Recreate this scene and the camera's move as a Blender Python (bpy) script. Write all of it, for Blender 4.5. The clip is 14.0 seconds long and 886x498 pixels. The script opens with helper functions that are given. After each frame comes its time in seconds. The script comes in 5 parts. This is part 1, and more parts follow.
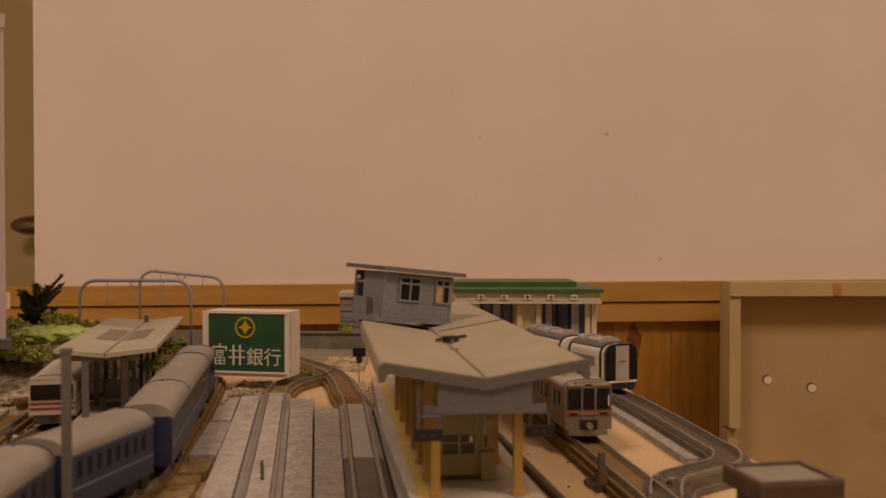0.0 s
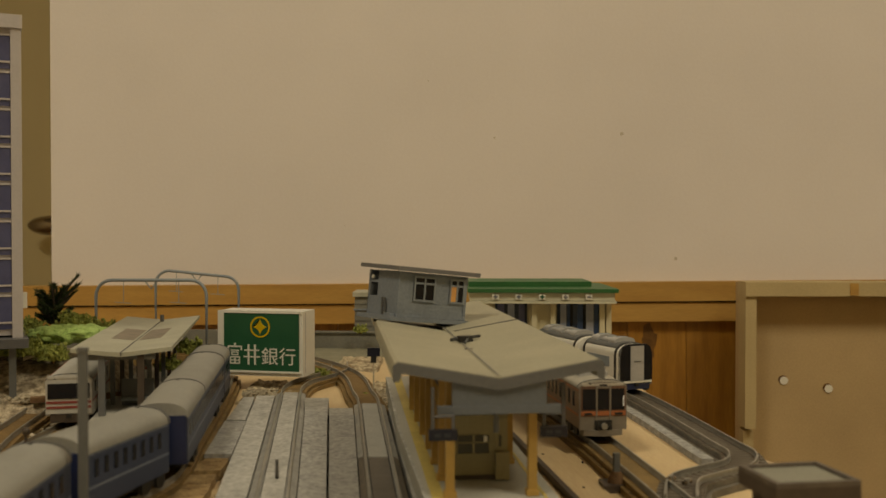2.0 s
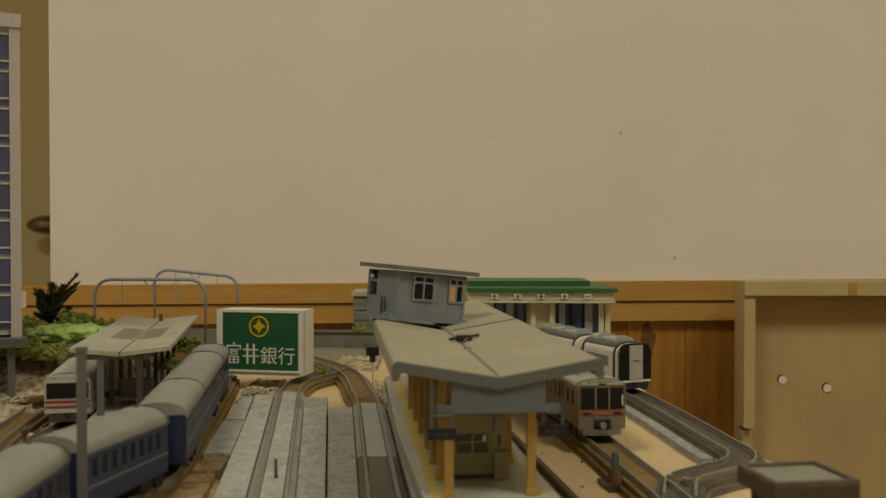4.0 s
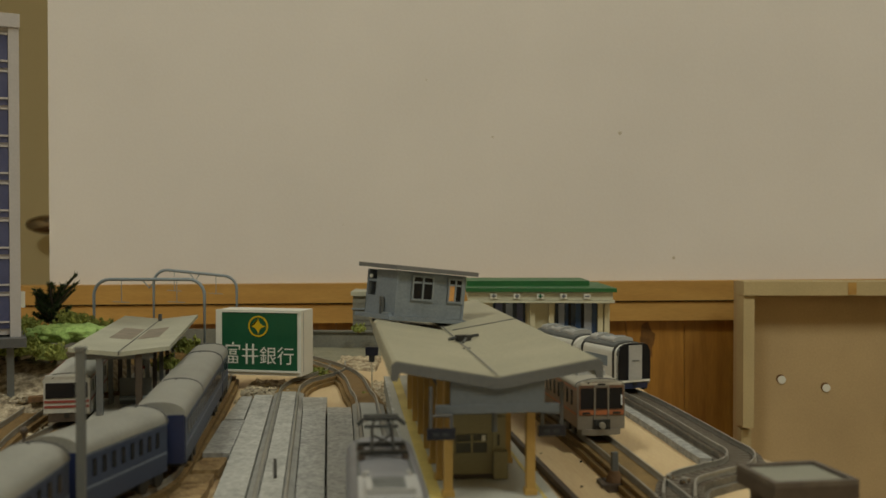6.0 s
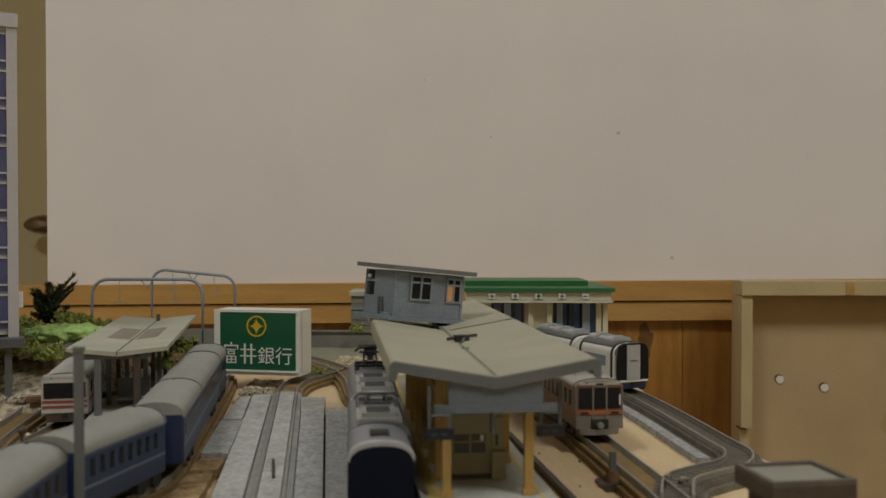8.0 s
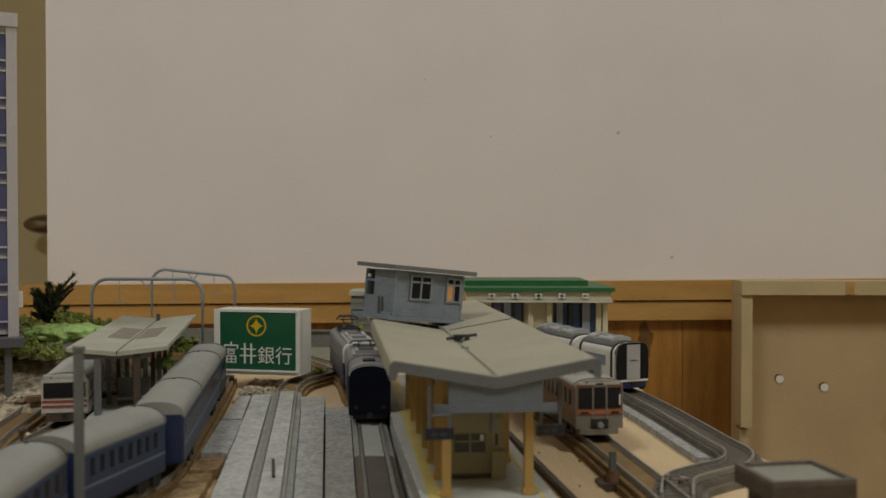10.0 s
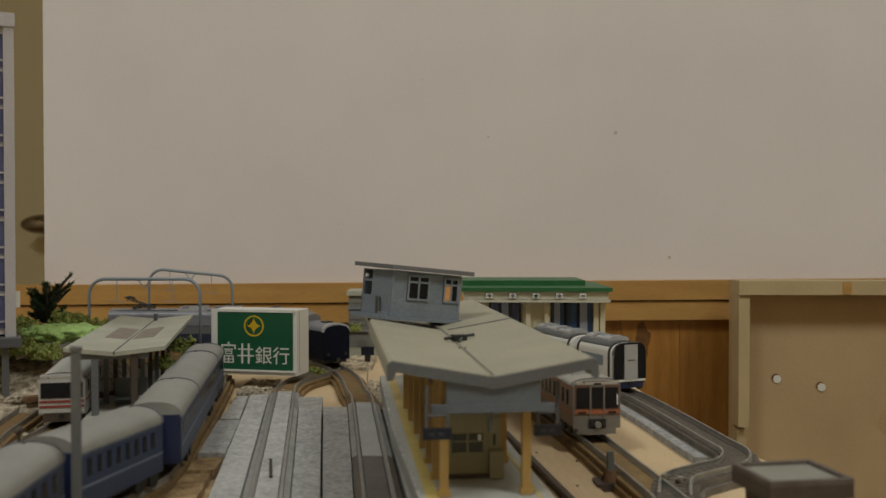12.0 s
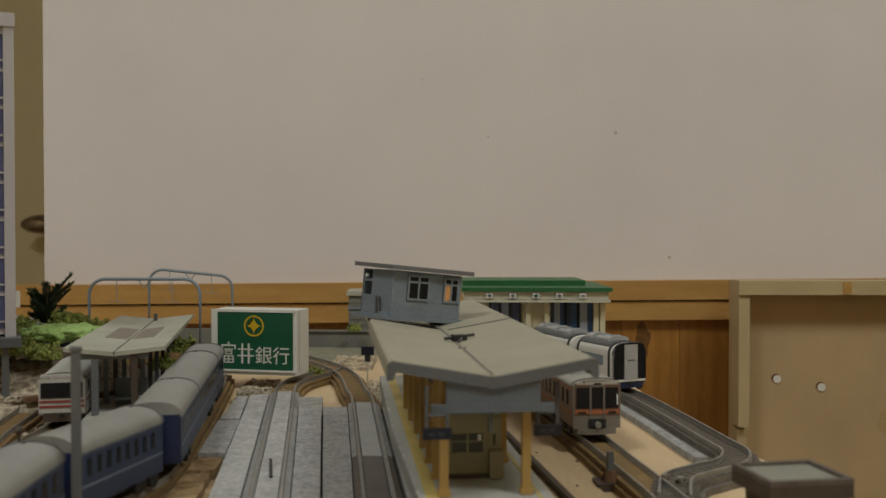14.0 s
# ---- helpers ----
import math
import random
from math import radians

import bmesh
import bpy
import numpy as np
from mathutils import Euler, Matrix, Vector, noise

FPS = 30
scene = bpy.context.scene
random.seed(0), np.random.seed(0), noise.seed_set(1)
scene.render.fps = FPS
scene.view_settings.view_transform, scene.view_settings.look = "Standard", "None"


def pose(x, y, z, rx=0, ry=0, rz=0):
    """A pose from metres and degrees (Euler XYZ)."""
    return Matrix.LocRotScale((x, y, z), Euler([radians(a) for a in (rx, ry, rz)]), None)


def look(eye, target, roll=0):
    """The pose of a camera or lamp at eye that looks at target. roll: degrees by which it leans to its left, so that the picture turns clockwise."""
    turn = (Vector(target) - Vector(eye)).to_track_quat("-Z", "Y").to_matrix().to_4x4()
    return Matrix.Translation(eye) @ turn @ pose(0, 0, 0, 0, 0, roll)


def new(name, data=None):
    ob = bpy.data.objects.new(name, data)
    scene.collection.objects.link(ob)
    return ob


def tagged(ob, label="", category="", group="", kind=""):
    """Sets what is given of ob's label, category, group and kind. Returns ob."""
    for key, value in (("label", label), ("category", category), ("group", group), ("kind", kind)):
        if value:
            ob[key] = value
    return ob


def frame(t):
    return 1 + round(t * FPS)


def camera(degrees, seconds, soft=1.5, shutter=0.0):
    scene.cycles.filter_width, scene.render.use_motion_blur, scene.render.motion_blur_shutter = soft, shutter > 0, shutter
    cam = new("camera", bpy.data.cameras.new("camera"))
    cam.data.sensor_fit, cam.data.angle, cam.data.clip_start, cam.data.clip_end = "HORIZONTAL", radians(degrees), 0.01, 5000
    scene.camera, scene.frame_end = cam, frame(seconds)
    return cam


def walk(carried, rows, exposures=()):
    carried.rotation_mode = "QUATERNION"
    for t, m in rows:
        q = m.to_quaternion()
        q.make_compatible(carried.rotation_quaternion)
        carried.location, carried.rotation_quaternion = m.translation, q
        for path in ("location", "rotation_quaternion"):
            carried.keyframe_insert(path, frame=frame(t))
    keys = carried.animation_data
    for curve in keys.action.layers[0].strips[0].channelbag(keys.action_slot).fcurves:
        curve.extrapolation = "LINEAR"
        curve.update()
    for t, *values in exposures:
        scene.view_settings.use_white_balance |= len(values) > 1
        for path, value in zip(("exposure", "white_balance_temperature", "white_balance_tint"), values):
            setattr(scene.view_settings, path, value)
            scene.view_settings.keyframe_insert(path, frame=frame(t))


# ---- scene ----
# A desk-top model railway in N scale; lengths below are in millimetres unless said.
EYE_Z = 0.083
TILT = 88.955
cam = camera(49.52, 14.0, soft=1.55, shutter=0.5)
cam.data.dof.use_dof, cam.data.dof.focus_distance, cam.data.dof.aperture_fstop = True, 0.50, 24.0


def view(turn, nod=0.0):
    """The camera stands on the layout and only turns; turn and nod in degrees."""
    return pose(0, 0, EYE_Z, TILT + nod, 0, turn)


CAMERA_ROWS = [
    (0.0, view(-0.50, 0.08)), (0.5, view(0.13, 0.03)), (1.0, view(0.53, 0.09)), (1.5, view(0.455, 0.08)),
    (2.0, view(0.36, 0.07)), (2.5, view(0.315, 0.06)), (3.0, view(0.295, 0.03)), (5.5, view(0.30, 0.03)),
    (6.0, view(0.25, 0.025)), (6.5, view(0.205, 0.02)), (7.0, view(0.195, 0.02)), (7.5, view(0.15, 0.02)),
    (8.0, view(0.15, 0.02)), (10.5, view(0.145, 0.0)), (11.0, view(0.125, 0.0)), (11.5, view(-0.035, 0.02)),
    (12.0, view(0.0, 0.0)), (14.0, view(0.0, 0.0)),
]
EXPOSURES = [(0, -0.11, 11650, 48), (0.5, -0.11, 11050, 48), (1.0, -0.09, 10600, 32), (1.5, -0.07, 10150, 20), (2.0, -0.03, 9700, 12), (3.0, -0.01, 9100, 8), (5.5, -0.0, 7750, 4), (6.5, 0.02, 7000, 4), (7.5, 0.01, 6550, 12), (14.0, 0.01, 6550, 12)]
walk(cam, CAMERA_ROWS, EXPOSURES)

# ---- light ----
world = bpy.data.worlds.new("room_air")
scene.world = world
world.use_nodes = True
world.node_tree.nodes["Background"].inputs[0].default_value = (1.0, 1.0, 0.96, 1)
world.node_tree.nodes["Background"].inputs[1].default_value = 0.015


def area_lamp(name, eye, target, sx, sy, watts, colour):
    data = bpy.data.lights.new(name, "AREA")
    data.shape, data.size, data.size_y, data.energy, data.color = "RECTANGLE", sx, sy, watts, colour
    ob = new(name, data)
    ob.matrix_world = look(eye, target)
    return ob


# two ceiling lamps: x, y and watts
LAMPS = [(-0.62, -0.26, 7.3), (0.80, -0.34, 8.4)]
for lamp_x, lamp_y, lamp_w in LAMPS:
    area_lamp("ceiling_lamp_light", (lamp_x, lamp_y, 1.40), (lamp_x, lamp_y, 0), 0.42, 0.42, lamp_w, (0.93, 1.0, 0.945))

# ---- materials ----


def material(name, colour, rough=0.6, metal=0.0, vary=0.15, scale=60, grain=0.06, grain_scale=900, bump=0.15, stretch=(1, 1, 1),
             second=None, spread=0.5, emit=None, piece=0.0, gloss=0.5):
    """A painted or natural surface: broad patches, fine grain and a little relief."""
    m = bpy.data.materials.new(name)
    m.use_nodes = True
    nt = m.node_tree
    b = nt.nodes["Principled BSDF"]
    b.inputs["Roughness"].default_value = rough
    b.inputs["Metallic"].default_value = metal
    b.inputs["Specular IOR Level"].default_value = gloss
    co = nt.nodes.new("ShaderNodeTexCoord")
    mp = nt.nodes.new("ShaderNodeMapping")
    mp.inputs["Scale"].default_value = stretch
    nt.links.new(co.outputs["Object"], mp.inputs["Vector"])
    big = nt.nodes.new("ShaderNodeTexNoise")
    big.inputs["Scale"].default_value, big.inputs["Detail"].default_value = scale, 4
    fine = nt.nodes.new("ShaderNodeTexNoise")
    fine.inputs["Scale"].default_value, fine.inputs["Detail"].default_value = grain_scale, 3
    nt.links.new(mp.outputs[0], big.inputs["Vector"])
    nt.links.new(mp.outputs[0], fine.inputs["Vector"])
    ramp = nt.nodes.new("ShaderNodeValToRGB")
    c2 = second or tuple(max(0, c * (1 - vary)) for c in colour)
    c1 = colour if second else tuple(min(1, c * (1 + vary * 0.6)) for c in colour)
    ramp.color_ramp.elements[0].position, ramp.color_ramp.elements[1].position = 0.5 - spread / 2, 0.5 + spread / 2
    ramp.color_ramp.elements[0].color, ramp.color_ramp.elements[1].color = (*c2, 1), (*c1, 1)
    nt.links.new(big.outputs["Fac"], ramp.inputs["Fac"])
    mix = nt.nodes.new("ShaderNodeMix")
    mix.data_type, mix.blend_type = "RGBA", "OVERLAY"
    mix.inputs["Factor"].default_value = min(1.0, grain * 5)
    nt.links.new(ramp.outputs["Color"], mix.inputs["A"])
    nt.links.new(fine.outputs["Fac"], mix.inputs["B"])
    out = mix.outputs["Result"]
    if piece:
        info = nt.nodes.new("ShaderNodeObjectInfo")
        rng = nt.nodes.new("ShaderNodeMapRange")
        rng.inputs["To Min"].default_value, rng.inputs["To Max"].default_value = 1 - piece, 1 + piece
        nt.links.new(info.outputs["Random"], rng.inputs["Value"])
        hsv = nt.nodes.new("ShaderNodeHueSaturation")
        nt.links.new(rng.outputs[0], hsv.inputs["Value"])
        nt.links.new(out, hsv.inputs["Color"])
        out = hsv.outputs["Color"]
    nt.links.new(out, b.inputs["Base Color"])
    if bump:
        bp = nt.nodes.new("ShaderNodeBump")
        bp.inputs["Strength"].default_value, bp.inputs["Distance"].default_value = bump, 0.0005
        nt.links.new(fine.outputs["Fac"], bp.inputs["Height"])
        nt.links.new(bp.outputs[0], b.inputs["Normal"])
    if emit:
        b.inputs["Emission Color"].default_value, b.inputs["Emission Strength"].default_value = (*emit[:3], 1), emit[3]
    return m


M = dict(
    wallboard=material("white_wallboard", (0.81, 0.755, 0.765), 0.85, vary=0.045, scale=9, grain=0.02, grain_scale=420, bump=0.15),
    speck=material("faint_wall_speck", (0.60, 0.53, 0.47), 0.9, bump=0),
    door_cream=material("cream_door_paint", (0.82, 0.69, 0.43), 0.6, vary=0.04, scale=4, grain=0.01),
    plaster=material("cream_wall_paint", (0.72, 0.62, 0.42), 0.6, vary=0.04, scale=4, grain=0.01),
    ceiling=material("white_ceiling", (0.8, 0.78, 0.74), 0.9, vary=0.03, scale=4, grain=0.01),
    floor=material("brown_floor_boards", (0.30, 0.18, 0.09), 0.5, vary=0.3, scale=6, stretch=(8, 1, 1)),
    rail_wood=material("varnished_rail_wood", (0.56, 0.325, 0.105), 0.45, second=(0.44, 0.235, 0.07), scale=14, grain=0.04, grain_scale=160, stretch=(1, 6, 9), bump=0.08),
    plank_wood=material("varnished_plank_wood", (0.45, 0.215, 0.044), 0.42, second=(0.24, 0.10, 0.02), scale=20, grain=0.05, grain_scale=130, stretch=(6, 4, 0.7), bump=0.08, piece=0.18),
    # knot brown, also used for the painted shade in the pin holes
    knot=material("wood_knot_and_hole_shade", (0.17, 0.075, 0.02), 0.5, vary=0.4, scale=150),
    mdf=material("fibreboard", (0.525, 0.375, 0.215), 0.7, vary=0.17, scale=13, grain=0.025, grain_scale=700, bump=0.05),
    mdf_edge=material("fibreboard_edge", (0.54, 0.42, 0.24), 0.75, vary=0.08, scale=30, grain=0.03),
    stain=material("brown_stain", (0.50, 0.35, 0.185), 0.75, scale=60),
    plywood=material("pale_plywood", (0.74, 0.555, 0.345), 0.6, second=(0.61, 0.44, 0.255), scale=18, grain=0.04, grain_scale=300, stretch=(5, 0.6, 1), bump=0.1),
    slab=material("grey_paved_board", (0.43, 0.425, 0.42), 0.9, second=(0.29, 0.285, 0.285), scale=160, grain=0.15, grain_scale=560, bump=1.0),
    slab_pale=material("pale_paved_board", (0.50, 0.492, 0.48), 0.85, second=(0.35, 0.342, 0.335), scale=110, grain=0.12, grain_scale=620, bump=0.6),
    slab_edge=material("dark_board_gap", (0.06, 0.055, 0.05), 0.9, bump=0.1),
    infill=material("grey_track_infill", (0.43, 0.43, 0.42), 0.75, vary=0.12, scale=80, grain=0.05),
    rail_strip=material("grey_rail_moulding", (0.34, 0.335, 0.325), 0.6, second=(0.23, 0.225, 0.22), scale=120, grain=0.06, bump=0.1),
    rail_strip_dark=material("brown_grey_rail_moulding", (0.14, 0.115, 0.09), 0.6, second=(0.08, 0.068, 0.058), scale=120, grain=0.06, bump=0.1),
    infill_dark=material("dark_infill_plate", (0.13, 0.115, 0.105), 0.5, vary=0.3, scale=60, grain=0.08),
    bed_brown=material("brown_track_bed", (0.31, 0.195, 0.075), 0.75, second=(0.17, 0.11, 0.05), scale=120, grain=0.1, grain_scale=1500, bump=0.4),
    bed_grey=material("grey_track_bed", (0.215, 0.19, 0.16), 0.75, second=(0.125, 0.11, 0.095), scale=150, grain=0.1, grain_scale=1500, bump=0.4),
    sleeper=material("dark_brown_sleeper", (0.10, 0.075, 0.055), 0.7, vary=0.2, scale=300),
    sleeper_brown=material("umber_sleeper", (0.245, 0.15, 0.068), 0.75, vary=0.2, scale=300),
    patch=material("rubbed_brown_patch", (0.30, 0.25, 0.21), 0.7, second=(0.22, 0.19, 0.16), scale=180, grain=0.06),
    steel=material("worn_rail_steel", (0.40, 0.385, 0.36), 0.4, metal=0.55, vary=0.2, scale=200, grain=0.05, bump=0.05),
    roof_grey=material("grey_canopy_plastic", (0.405, 0.378, 0.292), 0.62, vary=0.12, scale=40, grain=0.035, grain_scale=900, bump=0.12),
    gable_blue=material("blue_grey_gable_plastic", (0.135, 0.152, 0.18), 0.6, vary=0.1, scale=90, grain=0.03),
    gable_dim=material("dim_grey_lettering", (0.045, 0.048, 0.06), 0.6, bump=0),
    dull_white=material("dull_white_railcar_paint", (0.52, 0.51, 0.50), 0.5, vary=0.15, scale=100, grain=0.03, bump=0.05),
    cabin_grey=material("blue_grey_cabin_plastic", (0.225, 0.26, 0.315), 0.6, vary=0.12, scale=110, grain=0.05, bump=0.15),
    cabin_roof=material("mauve_grey_roof_plastic", (0.17, 0.17, 0.185), 0.6, vary=0.1, scale=90, grain=0.03, bump=0.1),
    window_trim=material("pale_blue_grey_trim", (0.25, 0.285, 0.34), 0.55, vary=0.1, scale=120, grain=0.03, bump=0.05),
    roof_pale=material("pale_grey_canopy_plastic", (0.45, 0.445, 0.375), 0.62, vary=0.14, scale=50, grain=0.04, bump=0.12),
    loco_blue=material("dark_blue_loco_paint", (0.026, 0.036, 0.07), 0.45, vary=0.12, scale=80, grain=0.02, bump=0.04),
    fascia_grey=material("grey_fascia_plastic", (0.135, 0.138, 0.148), 0.6, vary=0.1, scale=90, grain=0.03),
    ground_grey=material("grey_green_scenic_ground", (0.30, 0.285, 0.215), 0.9, second=(0.22, 0.21, 0.155), scale=90, grain=0.08, bump=0.3),
    edge_grey=material("dark_grey_plastic", (0.10, 0.10, 0.11), 0.55, vary=0.1, scale=90, grain=0.03),
    steel_blue=material("blue_grey_plastic", (0.265, 0.312, 0.365), 0.6, vary=0.08, scale=90, grain=0.03, bump=0.1),
    slate_blue=material("slate_blue_plastic", (0.095, 0.106, 0.122), 0.6, vary=0.1, scale=90, grain=0.03),
    steel_dark=material("slate_plastic", (0.13, 0.135, 0.14), 0.6, vary=0.12, scale=90, grain=0.03),
    post=material("ochre_post_plastic", (0.46, 0.28, 0.085), 0.5, vary=0.12, scale=120, grain=0.03),
    kiosk=material("khaki_kiosk_plastic", (0.31, 0.27, 0.16), 0.55, vary=0.1, scale=90, grain=0.03),
    kiosk_glass=material("olive_window_plastic", (0.05, 0.045, 0.024), 0.35, vary=0.3, scale=150, grain=0.03, bump=0),
    plat=material("grey_platform_plastic", (0.41, 0.40, 0.37), 0.65, vary=0.09, scale=60, grain=0.05, grain_scale=1200, bump=0.2),
    yellow=material("yellow_platform_line", (0.55, 0.425, 0.14), 0.6, vary=0.15, scale=150, grain=0.05),
    glass_dark=material("dark_window_plastic", (0.012, 0.012, 0.016), 0.2, gloss=0.25, vary=0.2, scale=200, grain=0.01, bump=0),
    glass_warm=material("amber_lit_window", (0.62, 0.32, 0.12), 0.4, bump=0, emit=(1.0, 0.42, 0.12, 0.07)),
    navy=material("navy_sign_plastic", (0.009, 0.011, 0.026), 0.4, bump=0),
    white=material("white_plastic", (0.78, 0.765, 0.73), 0.45, vary=0.04, scale=100, grain=0.015, bump=0.05),
    cream_pale=material("off_white_facade_plastic", (0.60, 0.58, 0.47), 0.55, vary=0.07, scale=100, grain=0.02),
    cream=material("cream_facade_plastic", (0.66, 0.60, 0.44), 0.55, vary=0.07, scale=100, grain=0.02),
    green=material("dark_green_plastic", (0.012, 0.10, 0.05), 0.4, vary=0.1, scale=80, grain=0.02, bump=0.05),
    green_roof=material("green_roof_plastic", (0.022, 0.135, 0.045), 0.45, vary=0.15, scale=80, grain=0.03),
    gold=material("yellow_emblem_paint", (0.66, 0.44, 0.02), 0.5, vary=0.06, scale=100, bump=0),
    blue_glass=material("blue_window_film", (0.10, 0.11, 0.23), 0.3, second=(0.055, 0.062, 0.15), scale=70, grain=0.03, bump=0),
    lilac=material("pale_lilac_plastic", (0.50, 0.47, 0.50), 0.55, vary=0.06, scale=60, grain=0.02),
    shop_glass=material("blue_black_shop_glass", (0.035, 0.055, 0.10), 0.25, second=(0.012, 0.018, 0.04), scale=45, spread=0.3, grain=0.03, bump=0),
    shop_blue=material("deep_blue_shop_panel", (0.02, 0.06, 0.17), 0.3, vary=0.2, scale=60, grain=0.03, bump=0),
    tile_blue=material("pale_blue_shopfront", (0.36, 0.40, 0.52), 0.3, second=(0.22, 0.26, 0.38), scale=60, spread=0.5, grain=0.03, bump=0),
    coach_blue=material("coach_blue_paint", (0.033, 0.048, 0.098), 0.45, vary=0.1, scale=80, grain=0.02, bump=0.04),
    coach_deep=material("deep_blue_coach_end", (0.016, 0.026, 0.085), 0.45, vary=0.1, scale=80, grain=0.02, bump=0.04),
    coach_line=material("pale_blue_lining", (0.14, 0.17, 0.24), 0.45, bump=0),
    coach_roof=material("grey_coach_roof", (0.30, 0.297, 0.285), 0.55, vary=0.14, scale=60, grain=0.03, bump=0.08),
    loco_roof=material("satin_grey_loco_roof", (0.23, 0.232, 0.265), 0.42, metal=0.15, vary=0.15, scale=90, grain=0.04, bump=0.06),
    loco_light=material("pale_grey_equipment", (0.46, 0.455, 0.47), 0.4, metal=0.1, vary=0.1, scale=90, grain=0.03, bump=0.04),
    loco_black=material("blue_black_end_paint", (0.005, 0.007, 0.018), 0.5, gloss=0.15, vary=0.2, scale=90, grain=0.01, bump=0.03),
    silver=material("silver_coach_paint", (0.26, 0.235, 0.215), 0.35, metal=0.3, vary=0.06, scale=90, grain=0.02, bump=0.03),
    rail_roof=material("pale_grey_railcar_roof", (0.40, 0.375, 0.33), 0.5, vary=0.12, scale=80, grain=0.03, bump=0.05),
    rail_side=material("orange_grey_side_paint", (0.25, 0.165, 0.115), 0.4, metal=0.15, vary=0.12, scale=90, grain=0.02, bump=0.03),
    cab_brown=material("red_brown_face_paint", (0.17, 0.09, 0.062), 0.4, vary=0.1, scale=90, bump=0),
    lip_highlight=material("lip_highlight_silver", (0.55, 0.51, 0.47), 0.35, metal=0.2, vary=0.06, scale=90, bump=0.03),
    orange=material("orange_stripe_paint", (0.42, 0.135, 0.06), 0.45, vary=0.08, scale=90, bump=0),
    red=material("red_stripe_paint", (0.27, 0.055, 0.05), 0.45, bump=0),
    black=material("black_plastic", (0.022, 0.021, 0.02), 0.55, vary=0.2, scale=200, grain=0.02, bump=0.05),
    chrome=material("brushed_chrome", (0.34, 0.28, 0.23), 0.16, metal=1.0, vary=0.05, bump=0),
    lens=material("headlamp_lens", (0.8, 0.85, 1.0), 0.2, bump=0),
    bush=material("dry_green_foam", (0.40, 0.43, 0.12), 0.9, second=(0.15, 0.19, 0.05), scale=170, grain=0.08, bump=0.4),
    bush_dark=material("dark_green_needles", (0.055, 0.085, 0.03), 0.85, second=(0.02, 0.036, 0.014), scale=120, bump=0.3),
    foam=material("pale_green_foam", (0.42, 0.60, 0.22), 0.95, second=(0.28, 0.42, 0.13), scale=130, grain=0.12, grain_scale=1400, bump=0.6),
    gravel=material("pale_gravel", (0.56, 0.47, 0.36), 0.95, second=(0.23, 0.18, 0.13), scale=330, spread=0.25, grain=0.15, grain_scale=1300, bump=0.8),
    stone=material("bleached_stone", (0.60, 0.52, 0.41), 0.9, second=(0.34, 0.28, 0.20), scale=250, grain=0.1, bump=0.4, piece=0.25),
    cork=material("crumbly_cork", (0.60, 0.50, 0.36), 0.95, second=(0.28, 0.21, 0.14), scale=230, spread=0.22, grain=0.15, grain_scale=1100, bump=0.9),
    cork_tan=material("tan_cork", (0.45, 0.31, 0.16), 0.95, second=(0.22, 0.13, 0.06), scale=210, spread=0.4, grain=0.15, grain_scale=1000, bump=0.8),
    rust=material("rust_brown_soil", (0.22, 0.12, 0.06), 0.9, second=(0.12, 0.065, 0.035), scale=140, grain=0.1, bump=0.5),
    wall_grey=material("grey_retaining_wall", (0.22, 0.215, 0.19), 0.8, second=(0.16, 0.155, 0.14), scale=60, grain=0.06, bump=0.25),
    rim_brown=material("worn_brown_grey_rim", (0.15, 0.125, 0.105), 0.6, second=(0.09, 0.07, 0.065), scale=120, grain=0.05),
    tray=material("grey_tray_roof", (0.27, 0.265, 0.225), 0.6, vary=0.1, scale=90, grain=0.03),
    brown_dark=material("dark_brown_plastic", (0.075, 0.055, 0.045), 0.5, vary=0.15, scale=120),
    lamp_glow=material("lamp_diffuser", (0.9, 0.85, 0.75), 0.5, bump=0, emit=(1.0, 1.0, 0.95, 2.0)),
)

# ---- building tools ----
K = 0.001


